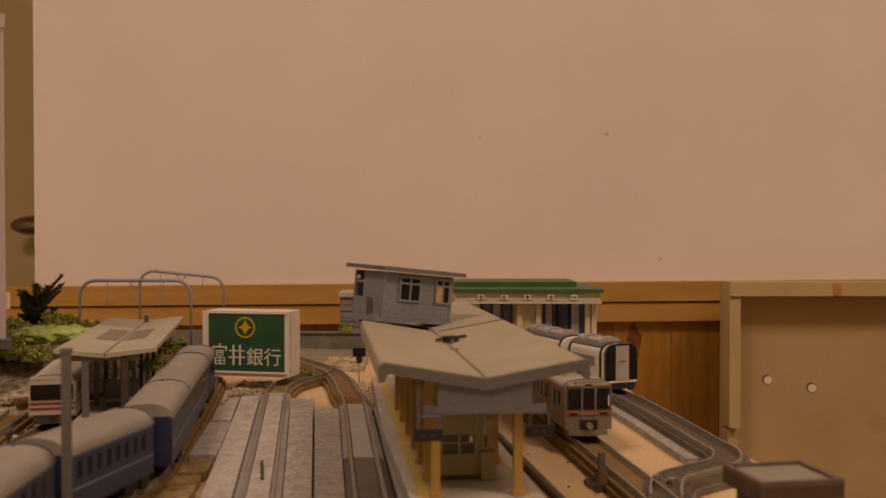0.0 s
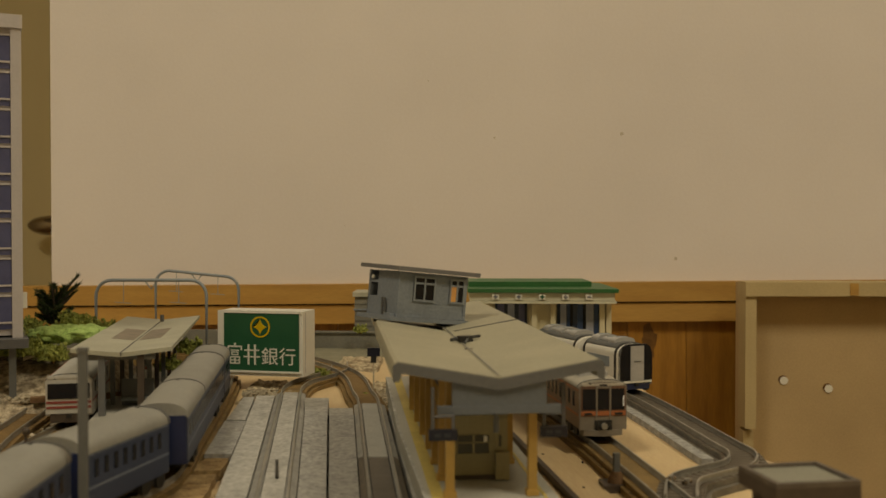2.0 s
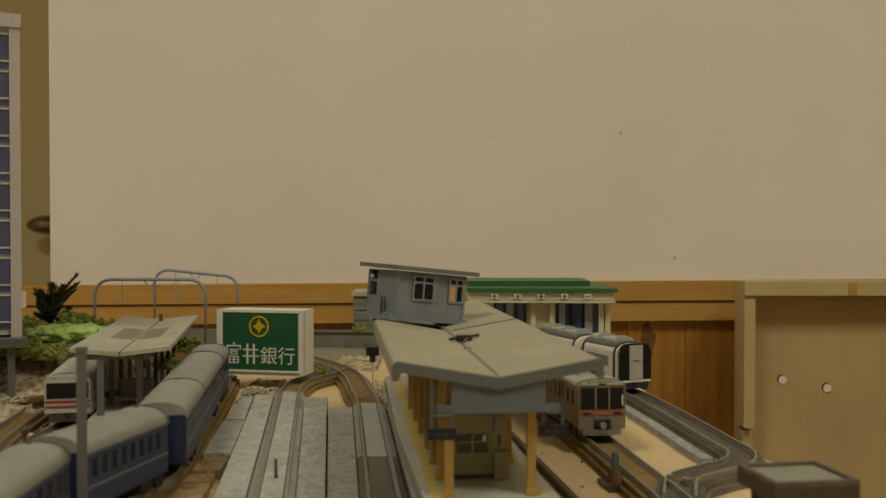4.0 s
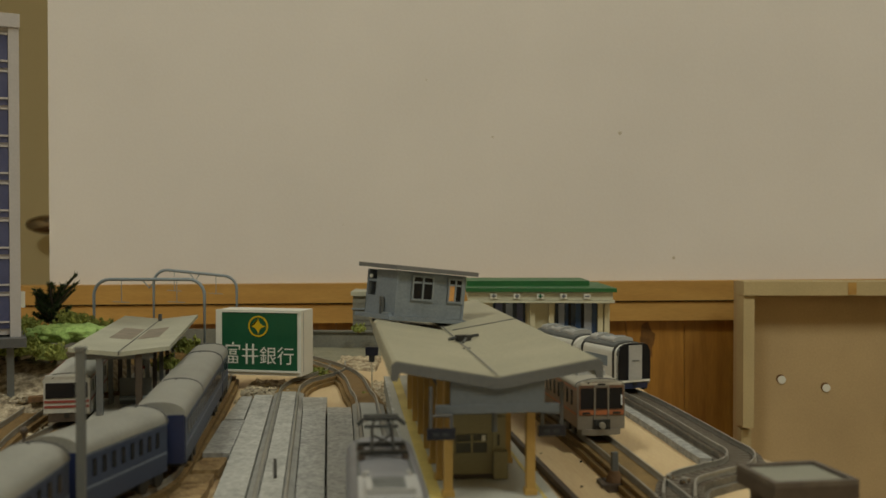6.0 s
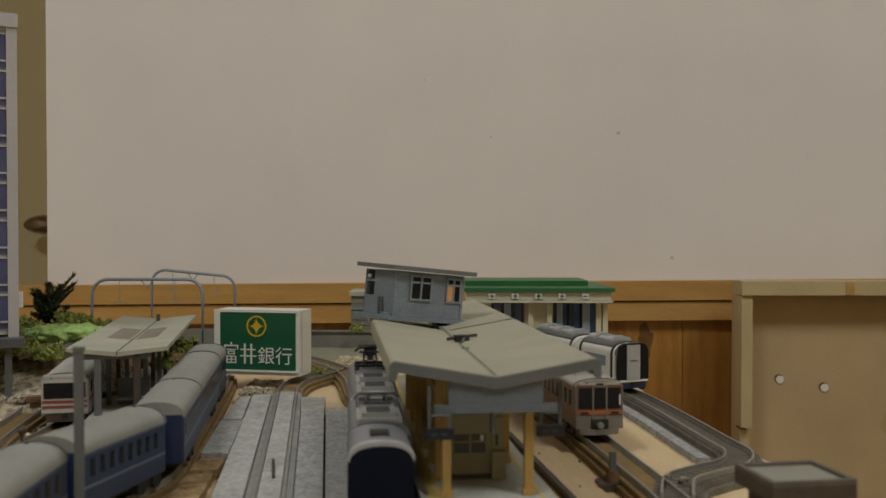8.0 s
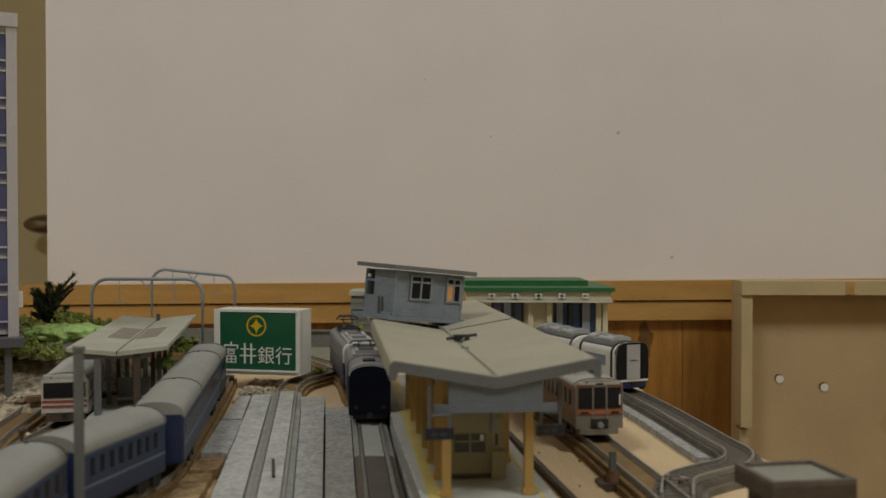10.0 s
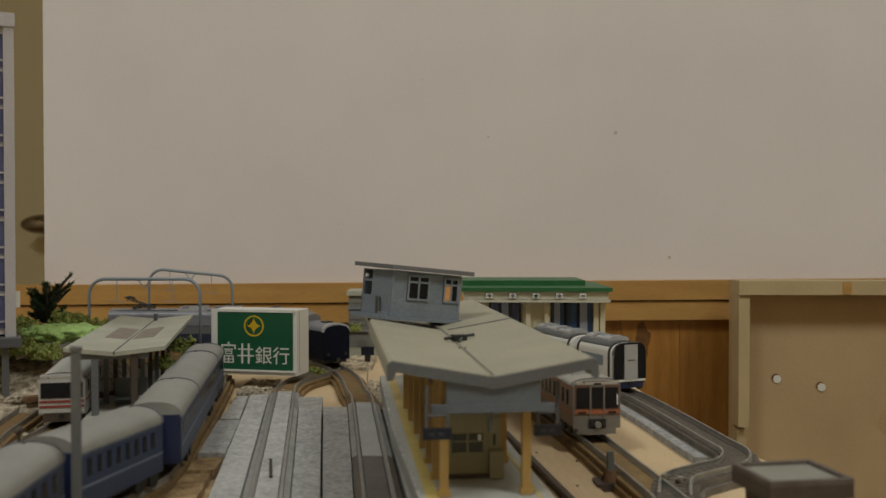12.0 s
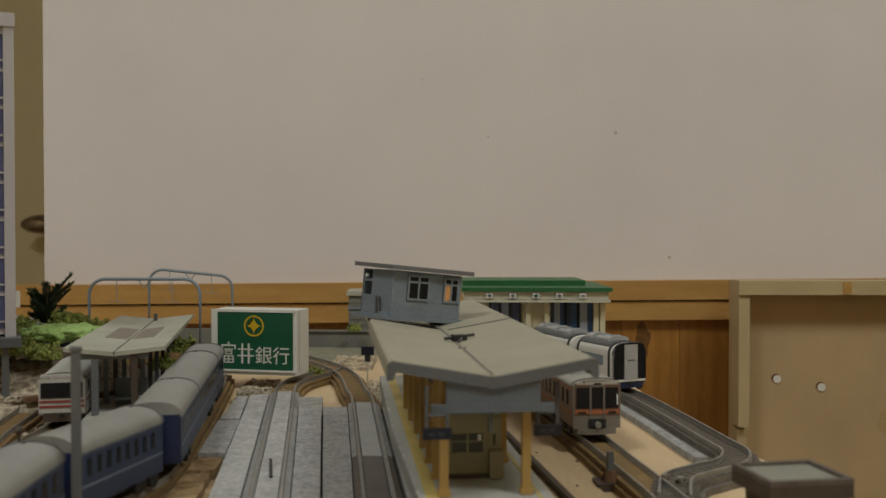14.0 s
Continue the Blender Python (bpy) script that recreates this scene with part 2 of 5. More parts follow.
class Shape:
    """A mesh in the making, drawn in millimetres."""

    def __init__(self):
        self.bm = bmesh.new()

    def quadbox(self, low, high):
        a = [self.bm.verts.new([c * K for c in p]) for p in low]
        b = [self.bm.verts.new([c * K for c in p]) for p in high]
        n = len(a)
        self.bm.faces.new(list(reversed(a)))
        self.bm.faces.new(b)
        for i in range(n):
            self.bm.faces.new((a[i], a[(i + 1) % n], b[(i + 1) % n], b[i]))
        return self

    def box(self, x0, y0, z0, x1, y1, z1):
        r = [(x0, y0), (x1, y0), (x1, y1), (x0, y1)]
        return self.quadbox([(x, y, z0) for x, y in r], [(x, y, z1) for x, y in r])

    def prism_y(self, prof, y0, y1):
        """A profile of (x, z), counter-clockwise seen from -y, drawn from y0 to y1."""
        return self.quadbox([(x, y1, z) for x, z in prof], [(x, y0, z) for x, z in prof])

    def prism_x(self, prof, x0, x1):
        return self.quadbox([(x0, y, z) for y, z in prof], [(x1, y, z) for y, z in prof])

    def prism_z(self, prof, z0, z1):
        return self.quadbox([(x, y, z0) for x, y in prof], [(x, y, z1) for x, y in prof])

    def tube(self, pts, r, n=8):
        rings = []
        for i, p in enumerate(pts):
            a, b = Vector(pts[max(i - 1, 0)]), Vector(pts[min(i + 1, len(pts) - 1)])
            q = (b - a).to_track_quat("Z", "Y")
            rad = r[i] if isinstance(r, (list, tuple)) else r
            rings.append([self.bm.verts.new((Vector(p) + q @ Vector((rad * math.cos(t), rad * math.sin(t), 0))) * K)
                          for t in [2 * math.pi * k / n for k in range(n)]])
        for u, v in zip(rings, rings[1:]):
            for k in range(n):
                self.bm.faces.new((u[k], u[(k + 1) % n], v[(k + 1) % n], v[k]))
        self.bm.faces.new(list(reversed(rings[0])))
        self.bm.faces.new(rings[-1])
        return self

    def ribbon(self, pts, a, b, z0, z1):
        """A flat bar that follows a line on the plan, from side offset a to b."""
        rows = []
        for i, p in enumerate(pts):
            u, v = Vector(pts[max(i - 1, 0)][:2]), Vector(pts[min(i + 1, len(pts) - 1)][:2])
            d = (v - u).normalized()
            nrm = Vector((d.y, -d.x))
            zz = p[2] if len(p) > 2 else 0
            rows.append([self.bm.verts.new(((p[0] + nrm.x * o) * K, (p[1] + nrm.y * o) * K, (z + zz) * K))
                         for o, z in ((a, z0), (b, z0), (b, z1), (a, z1))])
        for u, v in zip(rows, rows[1:]):
            for k in range(4):
                self.bm.faces.new((u[k], v[k], v[(k + 1) % 4], u[(k + 1) % 4]))
        self.bm.faces.new(rows[0])
        self.bm.faces.new(list(reversed(rows[-1])))
        return self

    def blob(self, c, r, squash=1.0, rough=0.25, sub=1):
        made = bmesh.ops.create_icosphere(self.bm, subdivisions=sub, radius=1)["verts"]
        off = Vector((random.random() * 50, random.random() * 50, 0))
        for v in made:
            k = 1 + rough * noise.noise(v.co * 1.7 + off) * 2
            v.co = (Vector(c) + Vector((v.co.x, v.co.y, v.co.z * squash)) * r * k) * K
        return self


def part(name, shape, mat, parent, label="", bevel=0.0, smooth=False, kind=""):
    bm = shape.bm if isinstance(shape, Shape) else shape
    if bevel:
        sharp = [e for e in bm.edges if len(e.link_faces) == 2 and e.calc_face_angle(0) > 0.6]
        bmesh.ops.bevel(bm, geom=sharp, offset=bevel * K, segments=2, affect="EDGES", clamp_overlap=True)
    bmesh.ops.recalc_face_normals(bm, faces=bm.faces)
    me = bpy.data.meshes.new(name)
    bm.to_mesh(me)
    bm.free()
    for p in me.polygons:
        p.use_smooth = True
    if not smooth:
        me.set_sharp_from_angle(angle=0.6)
    me.materials.append(M[mat])
    ob = new(name, me)
    if parent is not None:
        ob.parent = parent
    if label or kind:
        tagged(ob, label, kind=kind)
    return ob


def again(ob, name, m, parent):
    """One more piece on the same mesh."""
    o = new(name, ob.data)
    o.parent = parent
    o.matrix_basis = m
    return o


def thing(name, label, category, at=(0, 0, 0), turn=0.0, group="", kind="", tip=(0, 0)):
    ob = new(name)
    ob.matrix_basis = pose(at[0] * K, at[1] * K, at[2] * K, tip[0], tip[1], turn)
    return tagged(ob, label, category, group, kind)


def heading(dx, dy):
    return math.degrees(math.atan2(-dx, dy))


def arc(cx, cy, r, a0, a1, n=12):
    return [(cx + r * math.cos(math.radians(a0 + (a1 - a0) * i / n)), cy + r * math.sin(math.radians(a0 + (a1 - a0) * i / n))) for i in range(n + 1)]


def smooth_line(pts, n=10):
    """A rounded line through a few points of the plan."""
    out = []
    p = [Vector(q) for q in pts]
    for i in range(len(p) - 1):
        a, b, c, d = p[max(i - 1, 0)], p[i], p[i + 1], p[min(i + 2, len(p) - 1)]
        for k in range(n):
            t = k / n
            out.append(tuple(0.5 * (2 * b + (c - a) * t + (2 * a - 5 * b + 4 * c - d) * t * t + (3 * b - a - 3 * c + d) * t ** 3)))
    return out + [tuple(p[-1])]


def structure(name, shape, mat, label, category, bevel=0.0):
    return tagged(part(name, shape, mat, None, bevel=bevel), label, category, kind="structure")


# ---- room ----
def room():
    structure("floor", Shape().box(-1600, -1600, -760, 1600, 1850, -740), "floor", "brown boarded floor far below the layout", "floor")
    structure("ceiling", Shape().box(-1600, -1600, 1480, 1600, 1850, 1500), "ceiling", "plain white painted ceiling", "ceiling")
    structure("wall_west", Shape().box(-1620, -1600, -740, -1600, 1850, 1480), "plaster", "plain cream painted side wall", "wall")
    structure("wall_east", Shape().box(1600, -1600, -740, 1620, 1850, 1480), "plaster", "plain cream painted side wall", "wall")
    structure("wall_south", Shape().box(-1600, -1620, -740, 1600, -1600, 1480), "plaster", "plain cream painted wall", "wall")
    structure("wall_north", Shape().box(-1600, 1850, -740, 1600, 1870, 1480), "plaster", "plain cream painted wall behind the door", "wall")
    door = thing("door", "cream painted door with a round metal knob", "door", (0, 1800, 0))
    part("door_leaf", Shape().box(-1250, 0, -740, -500, 36, 1250), "door_cream", door, bevel=2)
    kn = Shape().tube([(-752 + 24, -60, 96), (-752 + 24, 0, 96)], 10, 16)
    part("knob_neck", kn, "chrome", door, smooth=True)
    k2 = Shape()
    bmesh.ops.create_uvsphere(k2.bm, u_segments=24, v_segments=16, radius=1)
    for v in k2.bm.verts:
        v.co = Vector((-722 + v.co.x * 44, -58 + v.co.y * 18, 96 + v.co.z * 18)) * K
    part("door_knob", k2, "chrome", door, "dark shiny metal knob", smooth=True)

    board = thing("white_board", "large off-white papered board with faint specks", "board", (0, 764, 40.4))
    part("panel", Shape().box(-317, 0, 0, 900, 8, 1300), "wallboard", board)
    for x, z, r in ((-16.5, 163, 0.7), (36, 118, 1.0), (137, 121, 1.8), (180, 22, 1.6), (-83, 48, 0.5)):
        part("speck", Shape().tube([(x, -0.25, z), (x, 0.2, z)], r * 0.8, 9), "speck", board)

    wain = thing("wainscot", "varnished wooden rail and plank wainscot", "wainscot", (0, 0, 1.0), kind="structure", tip=(0, -0.45))
    part("top_rail", Shape().box(-700, 752, 27, 700, 772, 42.2), "rail_wood", wain, bevel=1)
    part("lower_rail", Shape().box(-700, 754, 11, 700, 772, 25.6), "rail_wood", wain, bevel=0.8)
    part("groove", Shape().box(-700, 760, 25.2, 700, 770, 27.4), "brown_dark", wain)
    base = None
    w = 46.0
    for i in range(26):
        x = -640 + i * w
        if base is None:
            base = part("plank", Shape().box(0, 0, 0, w - 0.35, 10, 760), "plank_wood", wain, bevel=0.35)
            base.matrix_basis = pose(x * K, 0.761, -0.749)
        else:
            again(base, "plank", pose(x * K, 0.761, -0.749), wain)
    part("backing", Shape().box(-640, 772, -749, 560, 776, 11), "brown_dark", wain)
    for x, z, r in ((158, -8, 5.5), (132, -60, 3)):
        kn = Shape().blob((x, 0, z), r, 2.0, 0.5, 3)
        for v in kn.bm.verts:
            v.co.y = 0.7608 + v.co.y * 0.02
        part("knot", kn, "knot", wain)

    mdf = thing("shelf_unit", "bare fibreboard shelf end with two pin holes", "shelf", (0, 700, 0))
    part("end_panel", Shape().box(218, 17, -740, 620, 31, 46), "mdf", mdf)
    part("top_board", Shape().box(215.5, -2, 36.8, 620, 17, 47), "mdf_edge", mdf, bevel=0.5)
    part("front_strip", Shape().box(216, 0, -60, 224.0, 17, 36.8), "mdf_edge", mdf, bevel=0.4)
    part("lower_strip", Shape().box(217, 7, -740, 224.4, 17, -63), "mdf_edge", mdf, bevel=0.4)
    part("dowel", Shape().box(291, -2.6, 37.6, 297, -1.6, 46.2), "rail_wood", mdf, "brown wood plug")
    for x, z in ((249.5, -27.0), (282.8, -33.1)):
        cap = Shape().tube([(x + 0.35, 16.2, z - 0.35), (x + 0.35, 17.2, z - 0.35)], 3.0, 20)
        part("pin_hole", cap, "white", mdf, "round white pin hole cap")
        # offset dark disc paints the crescent of shade at the hole's upper left
        part("pin_hole_rim", Shape().tube([(x - 0.5, 16.5, z + 0.5), (x - 0.5, 17.1, z + 0.5)], 3.15, 20), "knot", mdf)
    part("stain", Shape().prism_y([(325, -63), (331, -69), (338, -66), (340, -53), (334, -48), (328, -52)], 16.75, 17.1), "stain", mdf, "brown water stain")

    for x, y, w in LAMPS:
        lamp = thing("ceiling_lamp", "round white ceiling lamp with a glowing diffuser", "lamp", (x * 1000, y * 1000, 1480), group="ceiling lamps")
        part("lamp_base", Shape().tube([(0, 0, -20), (0, 0, 0)], 230, 40), "white", lamp, bevel=4)
        part("diffuser", Shape().tube([(0, 0, -60), (0, 0, -45), (0, 0, -20)], [190, 215, 220], 40), "lamp_glow", lamp)


room()


# ---- the layout's base ----
def layout_base():
    b = thing("baseboard", "pale plywood baseboard of the model layout", "board", kind="structure")
    part("sheet", Shape().prism_z([(-480, -350), (122, -350), (122, 332), (119, 342), (113.5, 356), (110.5, 380), (108.5, 400), (104, 470), (99, 620), (60, 750), (-480, 750)], -12, 0), "plywood", b, bevel=0.5)
    for x, y in ((-450, -320), (90, -320), (-450, 720), (40, 600)):
        part("leg", Shape().box(x - 18, y - 18, -740, x + 18, y + 18, -12), "plywood", b, bevel=1)
    # soil and gravel on the west side
    g = Shape()
    nx, ny = 60, 80
    grid = {}
    for i in range(nx + 1):
        for j in range(ny + 1):
            x, y = -330 + i * 4.1, 230 + j * 6.0
            h = 0.4 + 1.6 * noise.noise(Vector((x * 0.05, y * 0.05, 0))) + 1.2 * noise.noise(Vector((x * 0.2, y * 0.2, 3)))
            edge = -96 - (y - 280) * 0.13 + (8 if y > 455 else 0)
            if x > edge:
                h = -2
            h += max(0, min(1, (y - 405) / 45)) * max(0, min(1, (545 - y) / 40)) * max(0, min(1, (-158 - x) / 18)) * 22
            grid[i, j] = g.bm.verts.new((x * K, y * K, h * K))
    for i in range(nx):
        for j in range(ny):
            g.bm.faces.new((grid[i, j], grid[i + 1, j], grid[i + 1, j + 1], grid[i, j + 1]))
    tagged(part("gravel_ground", g, "gravel", None, smooth=True), "rough pale gravel and brown soil ground", "ground", kind="structure")


layout_base()


# ---- tracks ----
def track(name, pts, label, bed="bed_grey", width=9.2, bed_top=4.0, sleepers=True):
    t = thing(name, label, "track", group="tracks of the layout")
    bedpart = Shape().ribbon(pts, -width, width, -6.0 if len(pts[0]) > 2 else 0.0, bed_top * 0.55)
    bedpart.ribbon(pts, -width * 0.82, width * 0.82, bed_top * 0.5, bed_top)
    part("track_bed", bedpart, bed, t)
    for o in (-4.6, 4.6):
        r = Shape().ribbon(pts, o - 0.5, o + 0.5, bed_top, bed_top + 0.5)
        r.ribbon(pts, o - 0.16, o + 0.16, bed_top + 0.4, bed_top + 1.4)
        r.ribbon(pts, o - 0.3, o + 0.3, bed_top + 1.3, bed_top + 2.0)
        part("rail", r, "steel", t)
    if sleepers:
        s = Shape()
        run = 0.0
        for a, b in zip(pts, pts[1:]):
            zz = a[2] if len(a) > 2 else 0.0
            a, b = Vector(a[:2]), Vector(b[:2])
            d = b - a
            ln = d.length
            if ln < 1e-6:
                continue
            d /= ln
            n = Vector((d.y, -d.x))
            while run < ln:
                c = a + d * run
                q = [c - d * 0.8 - n * 7.2, c - d * 0.8 + n * 7.2, c + d * 0.8 + n * 7.2, c + d * 0.8 - n * 7.2]
                s.prism_z([(v.x, v.y) for v in q], zz + bed_top - 0.3, zz + bed_top + 0.15)
                run += 3.6
            run -= ln
        tagged(part("sleeper_run", s, "sleeper_brown" if bed == "bed_brown" else "sleeper", t), kind="stuff")
    return t


# the line that the locomotive takes: past the platform, then left behind the sign
LOCO_LINE = smooth_line([(50, -330), (31, -155), (10, 30), (-2, 130), (-18.3, 276), (-36, 433), (-42.5, 470), (-50, 512), (-60, 543), (-77, 567), (-104, 582), (-140, 589), (-190, 591), (-260, 592), (-420, 594)], 12)


def rise(x):
    """The line climbs behind the sign and falls again past the arches."""
    u = max(0.0, min(1.0, (-52 - x) / 70))
    v = max(0.0, min(1.0, (-202 - x) / 40))
    return 6.0 * u * u * (3 - 2 * u) - 6.0 * v * v * (3 - 2 * v)


def line_places(line):
    total, out = 0.0, [0.0]
    for a, b in zip(line, line[1:]):
        total += (Vector(b) - Vector(a)).length
        out.append(total)
    return out


LOCO_RUN = line_places(LOCO_LINE)


def on_line(s):
    """Place on the locomotive's line, s millimetres from the point where it leaves the street."""
    zero = LOCO_RUN[48]
    s += zero
    s = max(0.01, min(s, LOCO_RUN[-1] - 0.01))
    i = max(k for k, r in enumerate(LOCO_RUN) if r <= s)
    i = min(i, len(LOCO_LINE) - 2)
    t = (s - LOCO_RUN[i]) / (LOCO_RUN[i + 1] - LOCO_RUN[i])
    return Vector(LOCO_LINE[i]).lerp(Vector(LOCO_LINE[i + 1]), t)


def tracks():
    k = [i for i, p in enumerate(LOCO_LINE) if p[1] > 425][0]
    track("main_track", LOCO_LINE[:k + 1], "steel track let into grey street boards beside the platform", "slab_edge", 7.0, 4.0, False)
    track("curved_track", [(p[0], p[1], rise(p[0])) for p in LOCO_LINE[k:]], "brown-bedded curved track behind the bank sign", "bed_brown", 8.6, 4.0)
    left = smooth_line([(-17, 30), (-32, 130), (-51.4, 276), (-75, 452)], 8)
    track("street_track", left, "steel track let into pale grey street boards", "slab_edge", 7.0, 4.0, False)
    bend = smooth_line([(-75, 452), (-78.5, 480), (-77, 503), (-70, 522), (-63, 545), (-66, 575)], 10)
    track("sharp_curve_track", bend, "brown-bedded sharp curve leading off the street", "bed_brown", 8.6, 3.6, False)
    blue = smooth_line([(-92, 60), (-100, 160), (-104.5, 240), (-99, 270), (-92.5, 296), (-93, 318), (-98, 352), (-109, 436), (-117, 492), (-123, 525)], 8)
    track("siding_track", blue, "brown-bedded winding track under the blue coaches", "bed_brown", 8.6, 4.0)
    west = smooth_line([(-120, 200), (-150, 330), (-154, 392), (-168, 470), (-182, 540), (-230, 570)], 8)
    track("west_track", west, "rusty brown track beside the small platform", "bed_brown", 8.6, 4.0)
    outer = smooth_line([(-150, 290), (-161, 325), (-171, 363), (-182, 425), (-200, 470)], 8)
    track("outer_track", outer, "rusty brown track curving off past the gravel", "bed_brown", 8.6, 4.5)
    orange = smooth_line([(72, 200), (66.2, 276), (60.8, 326), (57.2, 357), (49.1, 414), (40, 480), (30, 560)], 8)
    track("platform_track", orange, "brown-bedded track along the platform's far side", "bed_brown", 8.6, 4.0, False)
    white = smooth_line([(60, 520), (76, 492), (88.5, 464), (95.5, 418), (101.5, 356), (103, 337), (97, 322), (85, 312), (74, 301), (68, 280)], 8)
    br = track("branch_track", white, "grey-bedded branch track with a hairpin bend", "bed_grey", 8.8, 4.3, True)
    part("shoulder", Shape().ribbon(white[8:38], 8.9, 13.4, 0, 2.6), "slab", br, "pale grey ballast shoulder")


tracks()


def street():
    """Grey boards that pave the space between and beside the rails."""

    def strip(xa0, xa1, xb0, xb1, ya, yb, z1, z0=0.0):
        return Shape().prism_z([(xa0, ya), (xa1, ya), (xb1, yb), (xb0, yb)], z0, z1)

    st = thing("street_paving", "grey and pale paving boards between the rails", "paving", kind="structure")

    def lx(y):
        return -51.4 - (y - 276) * 0.134

    def rx(y):
        return -18.3 - (y - 276) * 0.1127

    part("underlay", strip(lx(100) - 15, rx(100) + 7, lx(440) - 14, rx(425) + 7, 100, 425, 2.0), "slab_edge", st)
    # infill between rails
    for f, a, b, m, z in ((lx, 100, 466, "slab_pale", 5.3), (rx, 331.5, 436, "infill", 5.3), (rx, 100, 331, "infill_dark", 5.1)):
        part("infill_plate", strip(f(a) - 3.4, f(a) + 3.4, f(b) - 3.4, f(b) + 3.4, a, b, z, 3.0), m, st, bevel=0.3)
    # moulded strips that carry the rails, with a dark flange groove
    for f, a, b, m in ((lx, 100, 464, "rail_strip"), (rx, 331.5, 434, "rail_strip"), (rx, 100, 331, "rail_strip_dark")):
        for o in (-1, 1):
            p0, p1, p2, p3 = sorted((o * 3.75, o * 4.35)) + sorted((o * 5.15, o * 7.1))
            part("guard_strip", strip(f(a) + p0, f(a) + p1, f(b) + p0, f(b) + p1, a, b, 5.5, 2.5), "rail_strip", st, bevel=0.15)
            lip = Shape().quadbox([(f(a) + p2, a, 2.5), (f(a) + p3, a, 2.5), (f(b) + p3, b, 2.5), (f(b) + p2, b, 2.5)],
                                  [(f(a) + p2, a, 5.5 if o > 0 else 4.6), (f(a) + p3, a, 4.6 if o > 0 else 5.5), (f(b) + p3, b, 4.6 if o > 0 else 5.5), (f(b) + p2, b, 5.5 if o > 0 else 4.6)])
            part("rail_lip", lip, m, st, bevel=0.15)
    # margins and middle boards; their far ends are paler
    mid = lambda y: (lx(y) + rx(y)) / 2 - 0.3
    part("kerb_board", strip(lx(100) - 17, lx(100) - 7.5, lx(345) - 16.4, lx(345) - 7.5, 100, 345, 5.6), "slab_pale", st, bevel=0.4)
    part("kerb_board", strip(lx(345.5) - 16.3, lx(345.5) - 7.5, lx(455) - 16, lx(455) - 7.5, 345.5, 455, 5.5), "slab_pale", st, bevel=0.4)
    part("paving_board", strip(lx(100) + 7.5, mid(100) - 0.4, lx(415) + 7.5, mid(415) - 0.4, 100, 415, 5.6), "slab", st, bevel=0.4)
    part("paving_board", strip(mid(100) + 0.4, rx(100) - 7.5, mid(405) + 0.4, rx(405) - 7.5, 100, 405, 5.6), "slab", st, bevel=0.4)
    part("paving_board", strip(lx(415.6) + 7.5, mid(415) - 0.4, lx(456) + 7.5, mid(445) - 0.4, 415.6, 450, 5.3), "slab_pale", st, bevel=0.4)
    part("paving_board", strip(mid(405) + 0.4, rx(405) - 7.5, mid(426) + 0.4, rx(426) - 7.5, 405.6, 424, 5.3), "slab_pale", st, bevel=0.4)
    # pieces beside the blue coaches
    part("side_board", strip(lx(335) - 27, lx(335) - 17.4, lx(392) - 26, lx(392) - 17.0, 337, 396, 5.0, 2.2), "slab", st, bevel=0.3)
    part("side_board", strip(lx(396) - 25, lx(396) - 17.0, lx(452) - 22, lx(452) - 17.0, 397, 452, 5.4), "slab_pale", st, bevel=0.3)
    # narrow dark strip along the platform
    part("platform_gutter", strip(rx(100) + 8.3, rx(100) + 10.2, rx(428) + 8.3, rx(428) + 10.6, 100, 428, 4.6), "rail_strip", st, bevel=0.2)
    mk = thing("uncoupling_marker", "small dark bar lying between the rails", "marker", (lx(313), 313, 5.3), heading(-0.182, 1))
    part("bar", Shape().box(-0.45, -12, 0, 0.45, 12, 0.7), "black", mk)


street()


